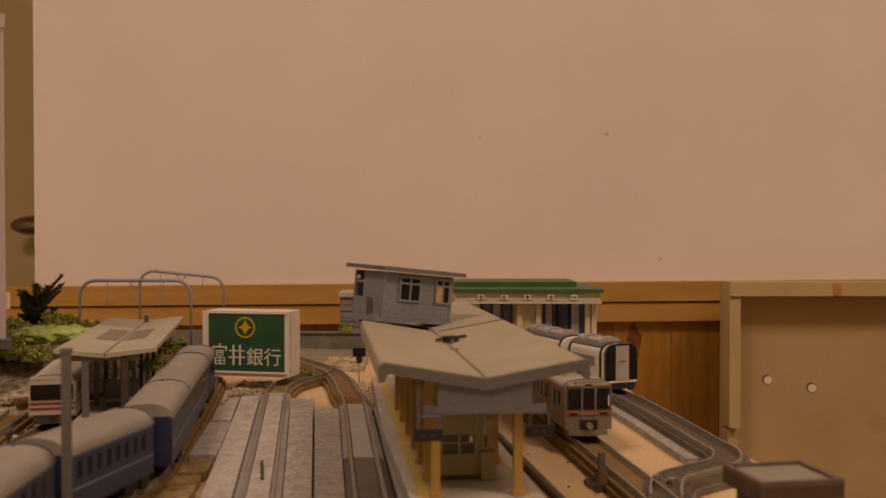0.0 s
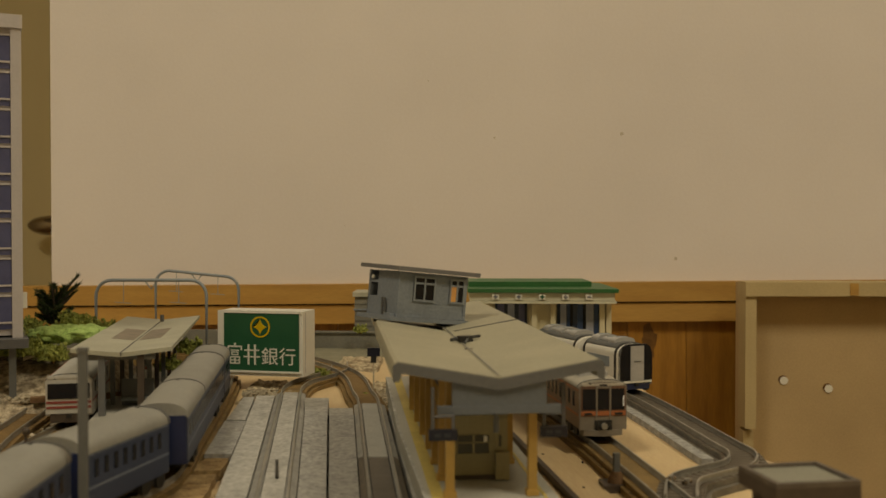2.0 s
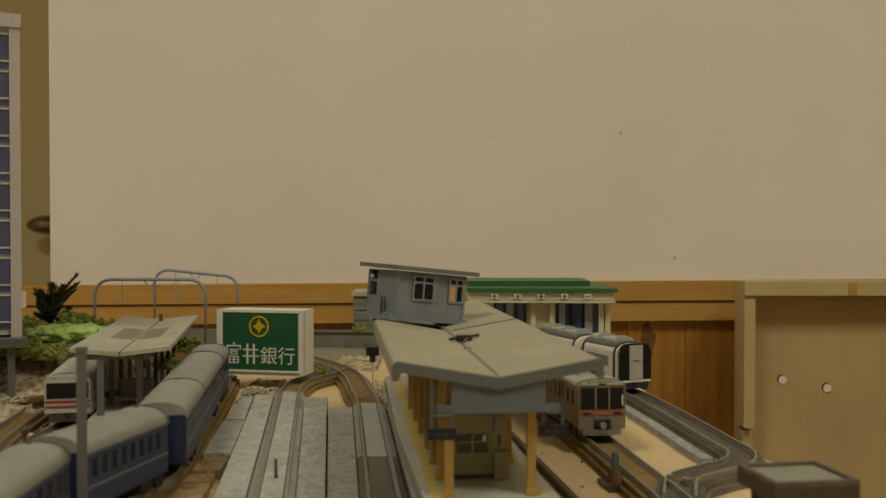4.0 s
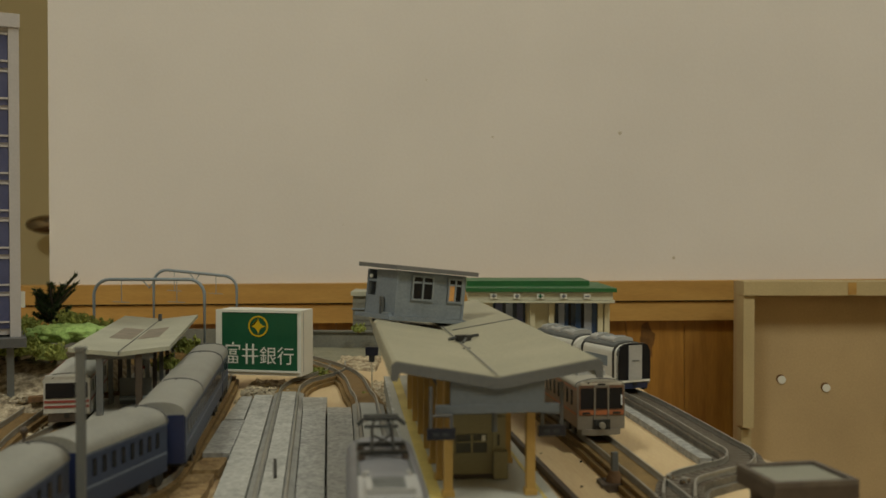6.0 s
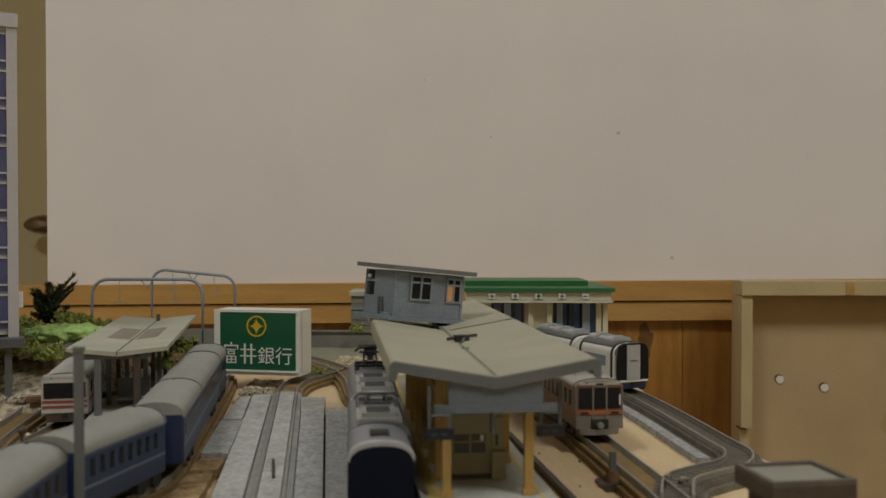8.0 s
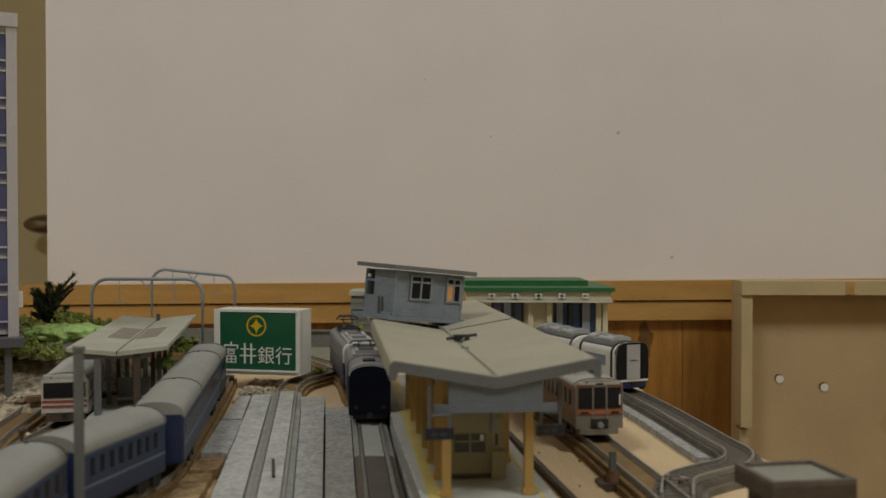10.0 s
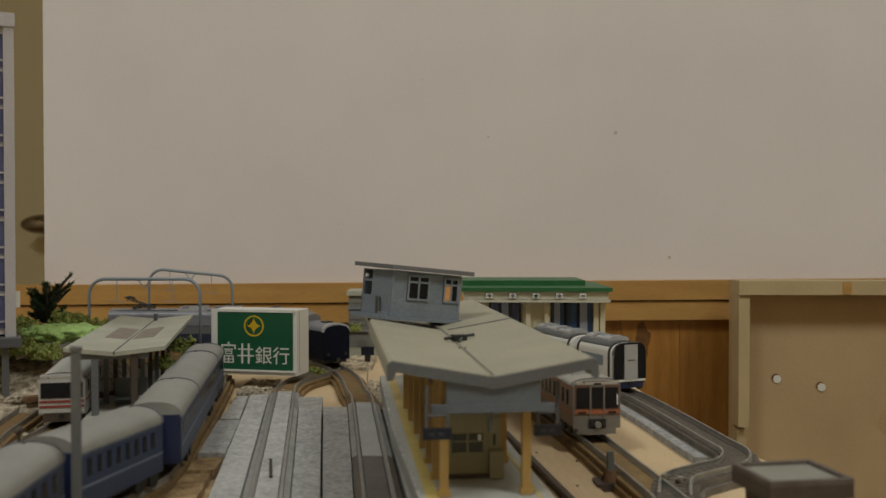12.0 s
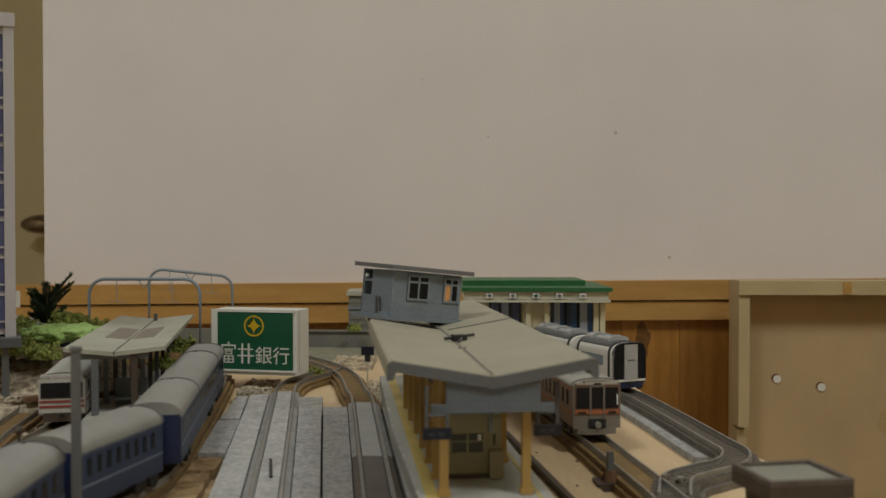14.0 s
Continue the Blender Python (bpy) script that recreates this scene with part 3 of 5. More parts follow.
def platform():
    p = thing("station_platform", "grey island platform with yellow safety lines", "platform", (12, 262, 0), 6.0)
    # local y runs along the platform
    part("deck", Shape().prism_z([(-17.6, -150), (19, -150), (17.5, 235), (-20.5, 225), (-21.2, 95), (-18.6, 0)], 0, 10), "plat", p, bevel=0.5)
    part("yellow_line", Shape().prism_z([(-16.2, -150), (-13.1, -150), (-13.0, 225), (-17.0, 225)], 9.9, 10.15), "yellow", p)
    part("yellow_line", Shape().prism_z([(14.6, -150), (15.6, -150), (15.0, 225), (14.0, 225)], 9.9, 10.15), "yellow", p)
    part("edge_strip", Shape().prism_z([(-18.6, 0), (-17.6, 0), (-20.1, 95), (-19.4, 225), (-20.5, 225), (-21.2, 95)], 9.9, 10.2), "slab_pale", p)
    part("side_wall", Shape().prism_z([(19.0, -150), (19.8, -150), (18.4, 235), (17.6, 235)], 0, 8.5), "brown_dark", p)

    c = thing("platform_canopy", "grey butterfly canopy on ochre posts over the platform", "canopy", (13.6, 262, 10.2), 6.7)
    # two wings that fall to a valley
    top_out, top_in, th = 38.2, 33.4, 1.4
    for side, far in ((-1, 122), (1, 228)):
        prof = []
        n = 8
        for i in range(n + 1):
            u = i / n
            prof.append((side * u * 27.6, top_in + (top_out - top_in) * u))
        edge = [(side * 28.6, top_out - 0.5), (side * 29.0, top_out - 1.8), (side * 29.0, top_out - 5.2), (side * 27.8, top_out - 5.2)]
        under = [(x, z - th - 0.6) for x, z in reversed(prof)]
        ring = prof + edge + under
        if side > 0:
            ring = ring[::-1]
        sh = Shape().prism_y(ring, -1.6, far)
        part("wing", sh, "roof_grey", c, bevel=0.25)
        fas = [(0, top_in - 0.2), (side * 27.8, top_out - 0.2), (side * 29.1, top_out - 1.2), (side * 29.1, top_out - 5.4), (side * 27.4, top_out - 5.4), (side * 26.6, top_out - 3.2), (0, top_in - 3.4)]
        if side > 0:
            fas = fas[::-1]
        part("fascia", Shape().prism_y(fas, -2.5, -1.65), "fascia_grey", c, bevel=0.15)
        part("gable_panel", Shape().prism_y([(side * 13, 25.6), (0, 25.6), (0, 30.6), (side * 13, 32.6)] if side < 0 else [(0, 25.6), (13, 25.6), (13, 32.6), (0, 30.6)], -1.6, -0.8), "gable_blue", c)
        part("seam", Shape().box(side * 1.0 - 0.3, 60, 33.5, side * 1.0 + 0.3, 61, 33.9), "edge_grey", c)
    part("valley_gutter", Shape().box(-0.6, -1.5, 33.0, 0.6, 222, 33.7), "roof_grey", c)
    part("sunk_wing", Shape().prism_y([(-28.5, 33.6), (0, 29.2), (0, 31.4), (-28.5, 36.0)][::-1], 124.5, 180), "roof_grey", c, bevel=0.3)
    part("crack", Shape().box(-0.2, 0, 33.7, 0.25, 150, 33.85), "edge_grey", c)
    part("cross_beam", Shape().box(-17.0, -1.9, 23.6, 17.0, 0.2, 25.8), "gable_blue", c, bevel=0.3)
    part("cross_beam", Shape().box(-17.5, 58, 26, 17.5, 60, 29), "steel_dark", c, bevel=0.3)
    part("cross_beam", Shape().box(-17.5, 118, 26, 17.5, 120, 29), "steel_dark", c, bevel=0.3)
    base = part("post", Shape().box(-1.2, -1.2, 0, 1.2, 1.2, 32), "post", c, bevel=0.2)
    base.matrix_basis = pose(-0.0131, 0.003, 0)
    for x, y in ((11.5, 3), (-11.5, 22), (11.5, 40), (-11.5, 42), (-11.5, 63), (-11.5, 86), (-11.5, 110), (11.5, 84), (11.5, 130), (-11.5, 135), (11.5, 180)):
        again(base, "post", pose((x - 1.6) * K, y * K, 0), c)
    foot = part("post_base", Shape().box(-1.7, -1.7, 0, 1.7, 1.7, 1.6), "post", c, bevel=0.2)
    foot.matrix_basis = pose(0.0099, 0.003, 0)
    for x, y in ((-11.5, 3), (-11.5, 22), (-11.5, 42), (11.5, 40)):
        again(foot, "post_base", pose((x - 1.6) * K, y * K, 0), c)
    part("brace", Shape().tube([(-11.5, 22, 24), (-17, 22, 33)], 0.7, 6), "edge_grey", c)
    part("brace", Shape().tube([(-11.5, 63, 24), (-17, 63, 33)], 0.7, 6), "edge_grey", c)
    part("hanging_pipe", Shape().tube([(-0.5, 1, 18), (-0.5, 1, 23.8)], 0.8, 8), "steel_dark", c)
    part("segment_gap", Shape().prism_y([(27.8, 38.55), (2, 34.0), (2, 33.6), (27.8, 38.0)], 117.6, 118.3), "edge_grey", c)

    # kiosk under the canopy
    k = thing("platform_kiosk", "khaki waiting room kiosk with a four-pane window", "kiosk", (9.2, 283, 10.2), 6.0)
    part("shell", Shape().box(-8.2, 0, 0, 8.2, 48, 20.5), "kiosk", k, bevel=0.3)
    part("plinth", Shape().box(-8.6, -0.5, 0, 8.6, 48.5, 1.2), "brown_dark", k)
    win = part("window", Shape().box(-6.6, -0.35, 7.6, 2.6, 0.3, 13.0), "kiosk_glass", k)
    part("mullion", Shape().box(-2.3, -0.7, 7.4, -1.7, 0.1, 13.2), "kiosk", win)
    part("transom", Shape().box(-6.8, -0.7, 10.7, 2.8, 0.1, 11.1), "kiosk", win)
    part("sill", Shape().box(-7.0, -0.8, 7.0, 3.0, 0.1, 7.6), "kiosk", win)
    part("lit_pane", Shape().box(1.0, -0.5, 10.9, 2.1, 0.1, 12.8), "white", win)
    part("door_panel", Shape().box(4.5, -0.5, 8.6, 8.0, 0.2, 18.0), "kiosk", k, bevel=0.2)
    part("door_slot", Shape().box(5.5, -0.7, 9.6, 6.3, -0.3, 13.0), "kiosk_glass", k)
    part("side_box", Shape().box(4.3, -2.6, 0.2, 8.4, 0.2, 8.2), "kiosk", k, bevel=0.3)
    part("upper_band", Shape().box(-8.5, -0.5, 19.0, 8.5, 0.2, 21.2), "steel_dark", k)

    # hanging signs
    for x, y, w, z in ((-14.2, -5, 7.7, 17.2), (17.6, 4, 7.6, 16.4)):
        h = thing("hanging_sign", "small dark navy station sign hanging on two rods", "sign", (12 + x * 0.995 - y * 0.1, 262 + y, 10), 6.0, "station signs")
        part("board", Shape().box(-w / 2, -0.7, z, w / 2, 0.7, z + 3.0), "navy", h, bevel=0.15)
        for s in (-1, 1):
            part("rod", Shape().box(s * w * 0.36 - 0.45, -0.4, z + 2.2, s * w * 0.36 + 0.45, 0.4, 31.5 if s * x > 0 else 24), "edge_grey", h)
        part("top_rod", Shape().tube([(-w * 0.4, 0, z + 6.4), (w * 0.4, 0, z + 6.4)], 0.4, 6), "edge_grey", h)
        for i in range(2):
            part("name_strip", Shape().box(-w * 0.3 + i * w * 0.34, -0.85, z + 1.0, -w * 0.3 + i * w * 0.34 + w * 0.22, -0.6, z + 1.9), "gable_dim", h)
    h = thing("platform_end_sign", "small dark board on a slim pale post", "sign", (-37.0, 470, 0), 6.0)
    part("board", Shape().box(-3.1, -0.7, 22.4, 3.1, 0.7, 26.6), "navy", h, bevel=0.3)
    part("bracket", Shape().box(-1.4, -0.5, 19.2, 1.4, 0.5, 22.5), "black", h)
    part("post", Shape().tube([(0, 0, 0), (0, 0, 19.4)], 0.4, 8), "stone", h)


platform()


def booth():
    """The little timber cabin that sits askew on the canopy."""
    b = thing("signal_cabin", "grey clapboard signal cabin sitting askew on the canopy", "cabin", (-14.6, 404.5, 47.2), 34.0, tip=(0, 5.8))
    w, d, h = 32.5, 25.0, 18.8
    porch = 8.0
    part("shell", Shape().box(-w / 2, -d / 2, 0, w / 2, d / 2 - porch, h), "cabin_grey", b)
    for i in range(12):
        z = 0.5 + i * 1.52
        bd = Shape().prism_x([(-d / 2 - 0.14, z), (-d / 2 - 0.03, z + 1.5), (-d / 2, z + 1.5), (-d / 2, z)], -w / 2 - 0.2, w / 2 + 0.2)
        part("clapboard", bd, "cabin_grey", b)
        be = Shape().prism_y([(-w / 2, z), (-w / 2, z + 1.5), (-w / 2 - 0.03, z + 1.5), (-w / 2 - 0.14, z)], -d / 2, d / 2 - porch)
        part("clapboard", be, "cabin_grey", b)
    for x in (-w / 2, w / 2):
        part("corner_post", Shape().box(x - 0.6, -d / 2 - 0.5, 0, x + 0.5, -d / 2 + 0.6, h), "cabin_grey", b)
    # open porch at the far end
    part("porch_wall", Shape().box(-w / 2, d / 2 - porch, 0, -w / 2 + 1.2, d / 2, 8.0), "cabin_grey", b)
    part("porch_post", Shape().box(-w / 2, d / 2 - 1.4, 8, -w / 2 + 1.4, d / 2, h), "cabin_grey", b)
    part("porch_back", Shape().box(-w / 2, d / 2 - 0.8, 0, w / 2, d / 2, h), "cabin_grey", b)
    part("porch_rail", Shape().box(-w / 2, d / 2 - porch, 13.6, -w / 2 + 0.9, d / 2, 14.6), "cabin_grey", b)
    part("porch_lamp", Shape().blob((-w / 2 - 0.3, d / 2 - 4, 15.8), 0.9, 1, 0.05, 2), "white", b, "small white porch lamp")
    part("roof", Shape().prism_x([(-d / 2 - 3.6, h + 0.2), (d / 2 + 3, h + 0.9), (d / 2 + 3, h + 2.6), (-d / 2 - 3.6, h + 2.0)], -w / 2 - 3.0, w / 2 + 4.6), "cabin_roof", b, bevel=0.2)
    part("base_slab", Shape().box(-w / 2 - 3.6, -d / 2 - 1.6, -1.3, w / 2 + 1.5, d / 2 + 2, 0.3), "cabin_grey", b, bevel=0.2)
    for x0, x1, warm in ((-9.0, 0.2, False), (8.6, 14.8, True)):
        wn = part("window", Shape().box(x0, -d / 2 - 0.45, 7.9, x1, -d / 2, 16.8), "glass_dark", b)
        for z in (7.2, 14.2, 16.7):
            part("window_frame", Shape().box(x0 - 0.6, -d / 2 - 0.9, z, x1 + 0.6, -d / 2 - 0.1, z + 0.75), "window_trim", wn)
        for x in (x0 - 0.3, (x0 + x1) / 2, x1 + 0.3):
            part("mullion", Shape().box(x - 0.4, -d / 2 - 0.85, 7.4, x + 0.4, -d / 2 - 0.1, 17.2), "window_trim", wn)
        if warm:
            part("lit_pane", Shape().box(x0 + 0.2, -d / 2 - 0.6, 8, (x0 + x1) / 2 - 0.4, -d / 2 - 0.4, 14.2), "glass_warm", wn, "amber glowing pane")
    for y in (-4.6, -2.4):
        part("hand_rail", Shape().tube([(-w / 2 - 1.2, y, 0.8), (-w / 2 - 0.9, y + 1.2, 7.6)], 0.5, 6), "steel_dark", b)
    part("step_box", Shape().box(-w / 2 - 2.6, -d / 2 + 1, 0.2, -w / 2, -d / 2 + 6, 1.6), "cabin_grey", b, bevel=0.2)

    g = thing("grey_house", "small grey clapboard house behind the retaining wall", "building", (-58, 712, 0))
    part("wall", Shape().box(-10.5, -14, 0, 13, 16, 36.5), "wall_grey", g, bevel=0.4)
    for i in range(8):
        part("clapboard", Shape().prism_x([(-14.6, 3 + i * 4), (-14.1, 6.9 + i * 4), (-14, 6.9 + i * 4), (-14, 3 + i * 4)], -10.7, 13), "wall_grey", g)
    part("roof", Shape().box(-12, -16, 36.5, 14, 18, 39.6), "roof_pale", g, bevel=0.5)
    part("ledge", Shape().box(-11.5, -15.2, 26.5, 13.5, -13.8, 27.8), "cabin_grey", g, bevel=0.2)


booth()


def shop():
    s = thing("green_roof_building", "cream shop building with a green flat roof", "building", (0, 560, 0), 0)
    part("shell", Shape().box(14, 6, 0, 95, 60, 48.2), "cream", s)
    part("cornice", Shape().prism_z([(12, -1), (96, -4), (96.5, 62), (12, 62)], 43.5, 48.2), "cream_pale", s, bevel=0.4)
    part("roof", Shape().prism_z([(11, -3), (98, -6), (97.5, 64), (10, 64)], 48.2, 50.4), "green_roof", s, bevel=0.6)
    part("roof_upper", Shape().prism_z([(12, 20), (86, 20), (86, 62), (12, 62)], 50.3, 53.4), "green_roof", s, bevel=0.8)
    for x in (14.5, 50, 61, 89.8, 93.6):
        part("pilaster", Shape().box(x - 1.5, 2.0, 0, x + 1.5, 6.2, 43.5), "cream", s, bevel=0.3)
    part("shop_window", Shape().box(27, 5.0, 12, 46, 6.3, 43), "shop_glass", s)
    part("shop_window", Shape().box(63.5, 5.0, 12, 91, 6.3, 42), "shop_glass", s, "dark glazed shop window with blue panels")
    for x, wd, m in ((28.5, 4.0, "blue_glass"), (34.5, 4.0, "tile_blue"), (41, 3.5, "blue_glass"), (65.5, 3.5, "tile_blue"), (69.6, 1.8, "shop_blue"), (75.5, 4.0, "shop_blue"), (80.6, 4.4, "tile_blue"), (85.4, 2.6, "shop_blue")):
        part("window_panel", Shape().box(x, 4.7, 14, x + wd, 5.2, 41), m, s)
    for x in (72, 79.5):
        part("window_bar", Shape().box(x - 0.8, 4.2, 12, x + 0.8, 5.6, 42), "glass_dark", s)
    part("shutter", Shape().box(47, 4.6, 0, 62, 6.3, 42.5), "cream", s)
    part("ledge", Shape().prism_z([(12, -1.6), (97, -4.6), (97.5, 8), (12, 8)], 41.8, 43.3), "cream_pale", s, bevel=0.3)
    for i, x in enumerate((27, 40.5, 54, 67.5, 81)):
        y0 = -2.0 - (x - 12) * 0.035
        part("emblem", Shape().box(x - 1.9, y0 - 0.3, 44.2, x + 1.9, y0 + 1.2, 47.4), "white", s)
        mark = Shape().box(x - 1.2, y0 - 0.6, 45.4, x + 1.2, y0, 46.2)
        if i != 4:
            mark.box(x - 0.4, y0 - 0.65, 44.6, x + 0.4, y0, 47.0)
        part("emblem_mark", mark, "green" if i == 2 else "gable_blue", s)
    # goods behind the panes
    for x, y, wd, hh in ((66, 4.3, 8, 21), (73, 4.5, 9, 17), (82, 4.3, 8, 22), (29, 4.4, 6, 22)):
        part("goods_shelf", Shape().box(x, y, 12, x + wd, y + 0.5, hh), "steel_dark", s, bevel=0.2)


shop()


def bank_sign():
    s = thing("bank_sign", "white boxed sign with a green face, yellow emblem and white characters", "sign", (-98.6, 501, 8.0), -12.0)
    part("case", Shape().box(-23.5, 0, 0, 23.5, 17.5, 34.0), "white", s, bevel=0.4)
    part("frame_edge", Shape().box(-23.7, -0.9, 32.9, 22.4, 0.2, 34.2), "white", s, bevel=0.2)
    part("frame_edge", Shape().box(-23.7, -0.9, 1.8, -20.4, 0.2, 33.0), "white", s, bevel=0.2)
    part("frame_edge", Shape().box(-20.4, -0.9, 1.8, 22.4, 0.2, 2.8), "white", s, bevel=0.2)
    part("face", Shape().box(-20.6, -0.5, 2.6, 21.4, 0.2, 33.0), "green", s, "dark green printed face")
    part("side_groove", Shape().box(23.4, 3, 2, 23.7, 3.6, 33), "lilac", s)
    e = Shape()
    n = 40
    for i in range(n):
        a0, a1 = 2 * math.pi * i / n, 2 * math.pi * (i + 1) / n
        q = [(5.5 * math.cos(a0), 5.5 * math.sin(a0)), (5.5 * math.cos(a1), 5.5 * math.sin(a1)), (4.7 * math.cos(a1), 4.7 * math.sin(a1)), (4.7 * math.cos(a0), 4.7 * math.sin(a0))]
        e.quadbox([(x, -0.45, 25.7 + z) for x, z in q], [(x, -0.75, 25.7 + z) for x, z in q])
    star = []
    for q in range(4):
        c = (4.9 * math.cos(math.radians(45 + 90 * q)) * 1.35, 4.9 * math.sin(math.radians(45 + 90 * q)) * 1.35)
        a0 = 225 + 90 * q
        for i in range(7):
            a = math.radians(a0 + 40 - 80 * i / 6)
            star.append((c[0] + 4.7 * math.cos(a), 25.7 + c[1] + 4.7 * math.sin(a)))
    e.quadbox([(x, -0.45, z) for x, z in star], [(x, -0.75, z) for x, z in star])
    part("emblem", e, "gold", s, "round yellow emblem")
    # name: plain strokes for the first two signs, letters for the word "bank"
    b = Shape()

    def bar(x0, z0, x1, z1):
        b.box(x0, -0.75, z0 + 1.7, x1, -0.45, z1 + 1.7)

    x = -18.2
    bar(x + 3.6, 14.2, x + 4.5, 15.4), bar(x, 13.2, x + 8.0, 14.0), bar(x, 11.6, x + 0.8, 13.4), bar(x + 7.3, 11.6, x + 8.0, 13.4)
    bar(x + 1.6, 11.2, x + 6.4, 11.8), bar(x + 2, 8.9, x + 6, 9.4), bar(x + 2, 10.3, x + 6, 10.8), bar(x + 2, 8.9, x + 2.6, 10.8), bar(x + 5.4, 8.9, x + 6, 10.8)
    bar(x + 1.2, 4.4, x + 1.9, 8.3), bar(x + 6.2, 4.4, x + 6.9, 8.3), bar(x + 1.2, 7.7, x + 6.9, 8.3), bar(x + 1.2, 6.1, x + 6.9, 6.6), bar(x + 1.2, 4.4, x + 6.9, 5.0), bar(x + 3.7, 4.4, x + 4.4, 8.3)
    x = -8.9
    bar(x, 11.4, x + 8.4, 12.1), bar(x - 0.3, 8.0, x + 8.8, 8.7), bar(x + 1.9, 4.2, x + 2.9, 14.8), bar(x + 5.5, 4.2, x + 6.5, 14.8)
    part("name_strokes", b, "white", s, "white painted strokes")
    cu = bpy.data.curves.new("bank_word", "FONT")
    cu.body, cu.size, cu.extrude = "\u9280\u884c", 0.0098, 0.0001
    tmp = bpy.data.objects.new("bank_word", cu)
    scene.collection.objects.link(tmp)
    me = bpy.data.meshes.new_from_object(tmp.evaluated_get(bpy.context.evaluated_depsgraph_get()))
    scene.collection.objects.unlink(tmp)
    bpy.data.objects.remove(tmp)
    me.materials.clear()
    me.materials.append(M["white"])
    word = new("lettering", me)
    word.parent = s
    word.matrix_basis = pose(0.0005, -0.0007, 0.0068, 90, 0, 0)


bank_sign()


def small_platform():
    p = thing("small_platform", "grey side platform on brown soil", "platform", (-130.5, 381, 0), 10.3)
    part("deck", Shape().box(-11, -20, 0, 16, 150, 10), "plat", p, bevel=0.5)
    c = thing("small_canopy", "pale grey butterfly canopy on slim posts with a faded patch", "canopy", (-130.5, 381, 10.2), 10.3)
    for side, w in ((-1, 19.0), (1, 19.5)):
        prof = [(0, 25.2), (side * w, 27.2), (side * w, 25.6), (0, 23.4)]
        if side > 0:
            prof = prof[::-1]
        part("wing", Shape().prism_y(prof, -2, 146), "roof_pale", c, bevel=0.3)
        pp = [(side * 1.2, 25.45), (side * 10.5, 26.42), (side * 10.5, 26.2), (side * 1.2, 25.2)]
        if side > 0:
            pp = pp[::-1]
        part("faded_patch", Shape().prism_y(pp, 42, 86), "patch", c, "brownish rubbed patch")
    part("valley_gutter", Shape().box(-0.25, -2.4, 24.0, 0.25, 146.4, 25.42), "edge_grey", c)
    part("finial", Shape().tube([(1, 132, 25), (1, 132, 29)], 1.0, 8), "edge_grey", c)
    for i, y in enumerate((0, 26, 52, 78, 104, 132)):
        for x in (-7.5, 7.5):
            part("post", Shape().box(x - (1.3 if y == 0 else 0.9), y - 0.9, 0, x + (1.3 if y == 0 else 0.9), y + 0.9, 24.6), "fascia_grey" if i == 0 and x < 0 else ("steel_dark" if i % 2 else "brown_dark"), c)
        part("beam", Shape().box(-13, y - 0.7, 22.2, 13, y + 0.7, 24.2), "steel_dark", c)
    bn = thing("platform_bench", "dark grey waiting bench with a back panel", "bench", (-131, 400, 10.2), 10.3)
    part("seat", Shape().box(-6, 0, 2.5, 6, 5, 3.4), "steel_blue", bn, bevel=0.2)
    part("back_panel", Shape().box(-6.5, 5, 0, 6.5, 6, 11), "steel_dark", bn, bevel=0.2)
    ds = thing("vending_stand", "red and white vending stand under the canopy", "stand", (-138, 432, 10.2), 10.3)
    part("body", Shape().box(-2.5, 0, 0, 2.5, 4, 12), "red", ds, bevel=0.2)
    part("front_panel", Shape().box(-2.0, -0.3, 5.5, 2.0, 0.2, 11), "white", ds)


small_platform()


# ---- rolling stock: local y is the way it runs, z = 0 the rail's top ----
def arched(w, z0, eave, crown, n=16):
    """A coach's cross-section, counter-clockwise."""
    h = w / 2
    top = []
    for i in range(n + 1):
        a = math.pi * i / n
        k = 0.86
        x = h * math.copysign(abs(math.cos(a)) ** k, math.cos(a))
        top.append((x, eave + (crown - eave) * math.sin(a) ** 0.88))
    return [(-h, z0), (h, z0)] + top


def running_gear(t, length, n=2):
    for s in (-1, 1):
        bogie = part("bogie", Shape().box(-7.4, s * length * 0.31 - 7, 1.6, 7.4, s * length * 0.31 + 7, 5.0), "black", t, bevel=0.5)
        for k in (-4.2, 4.2):
            for x in (-7.2, 7.2):
                y = s * length * 0.31 + k
                part("wheel", Shape().tube([(x - 0.8, y, 2.6), (x + 0.8, y, 2.6)], 2.6, 14), "black", bogie)
    part("coupler", Shape().box(-1, -length / 2 - 1.5, 3, 1, -length / 2 + 2, 4.6), "black", t)
    part("coupler", Shape().box(-1, length / 2 - 2, 3, 1, length / 2 + 1.5, 4.6), "black", t)


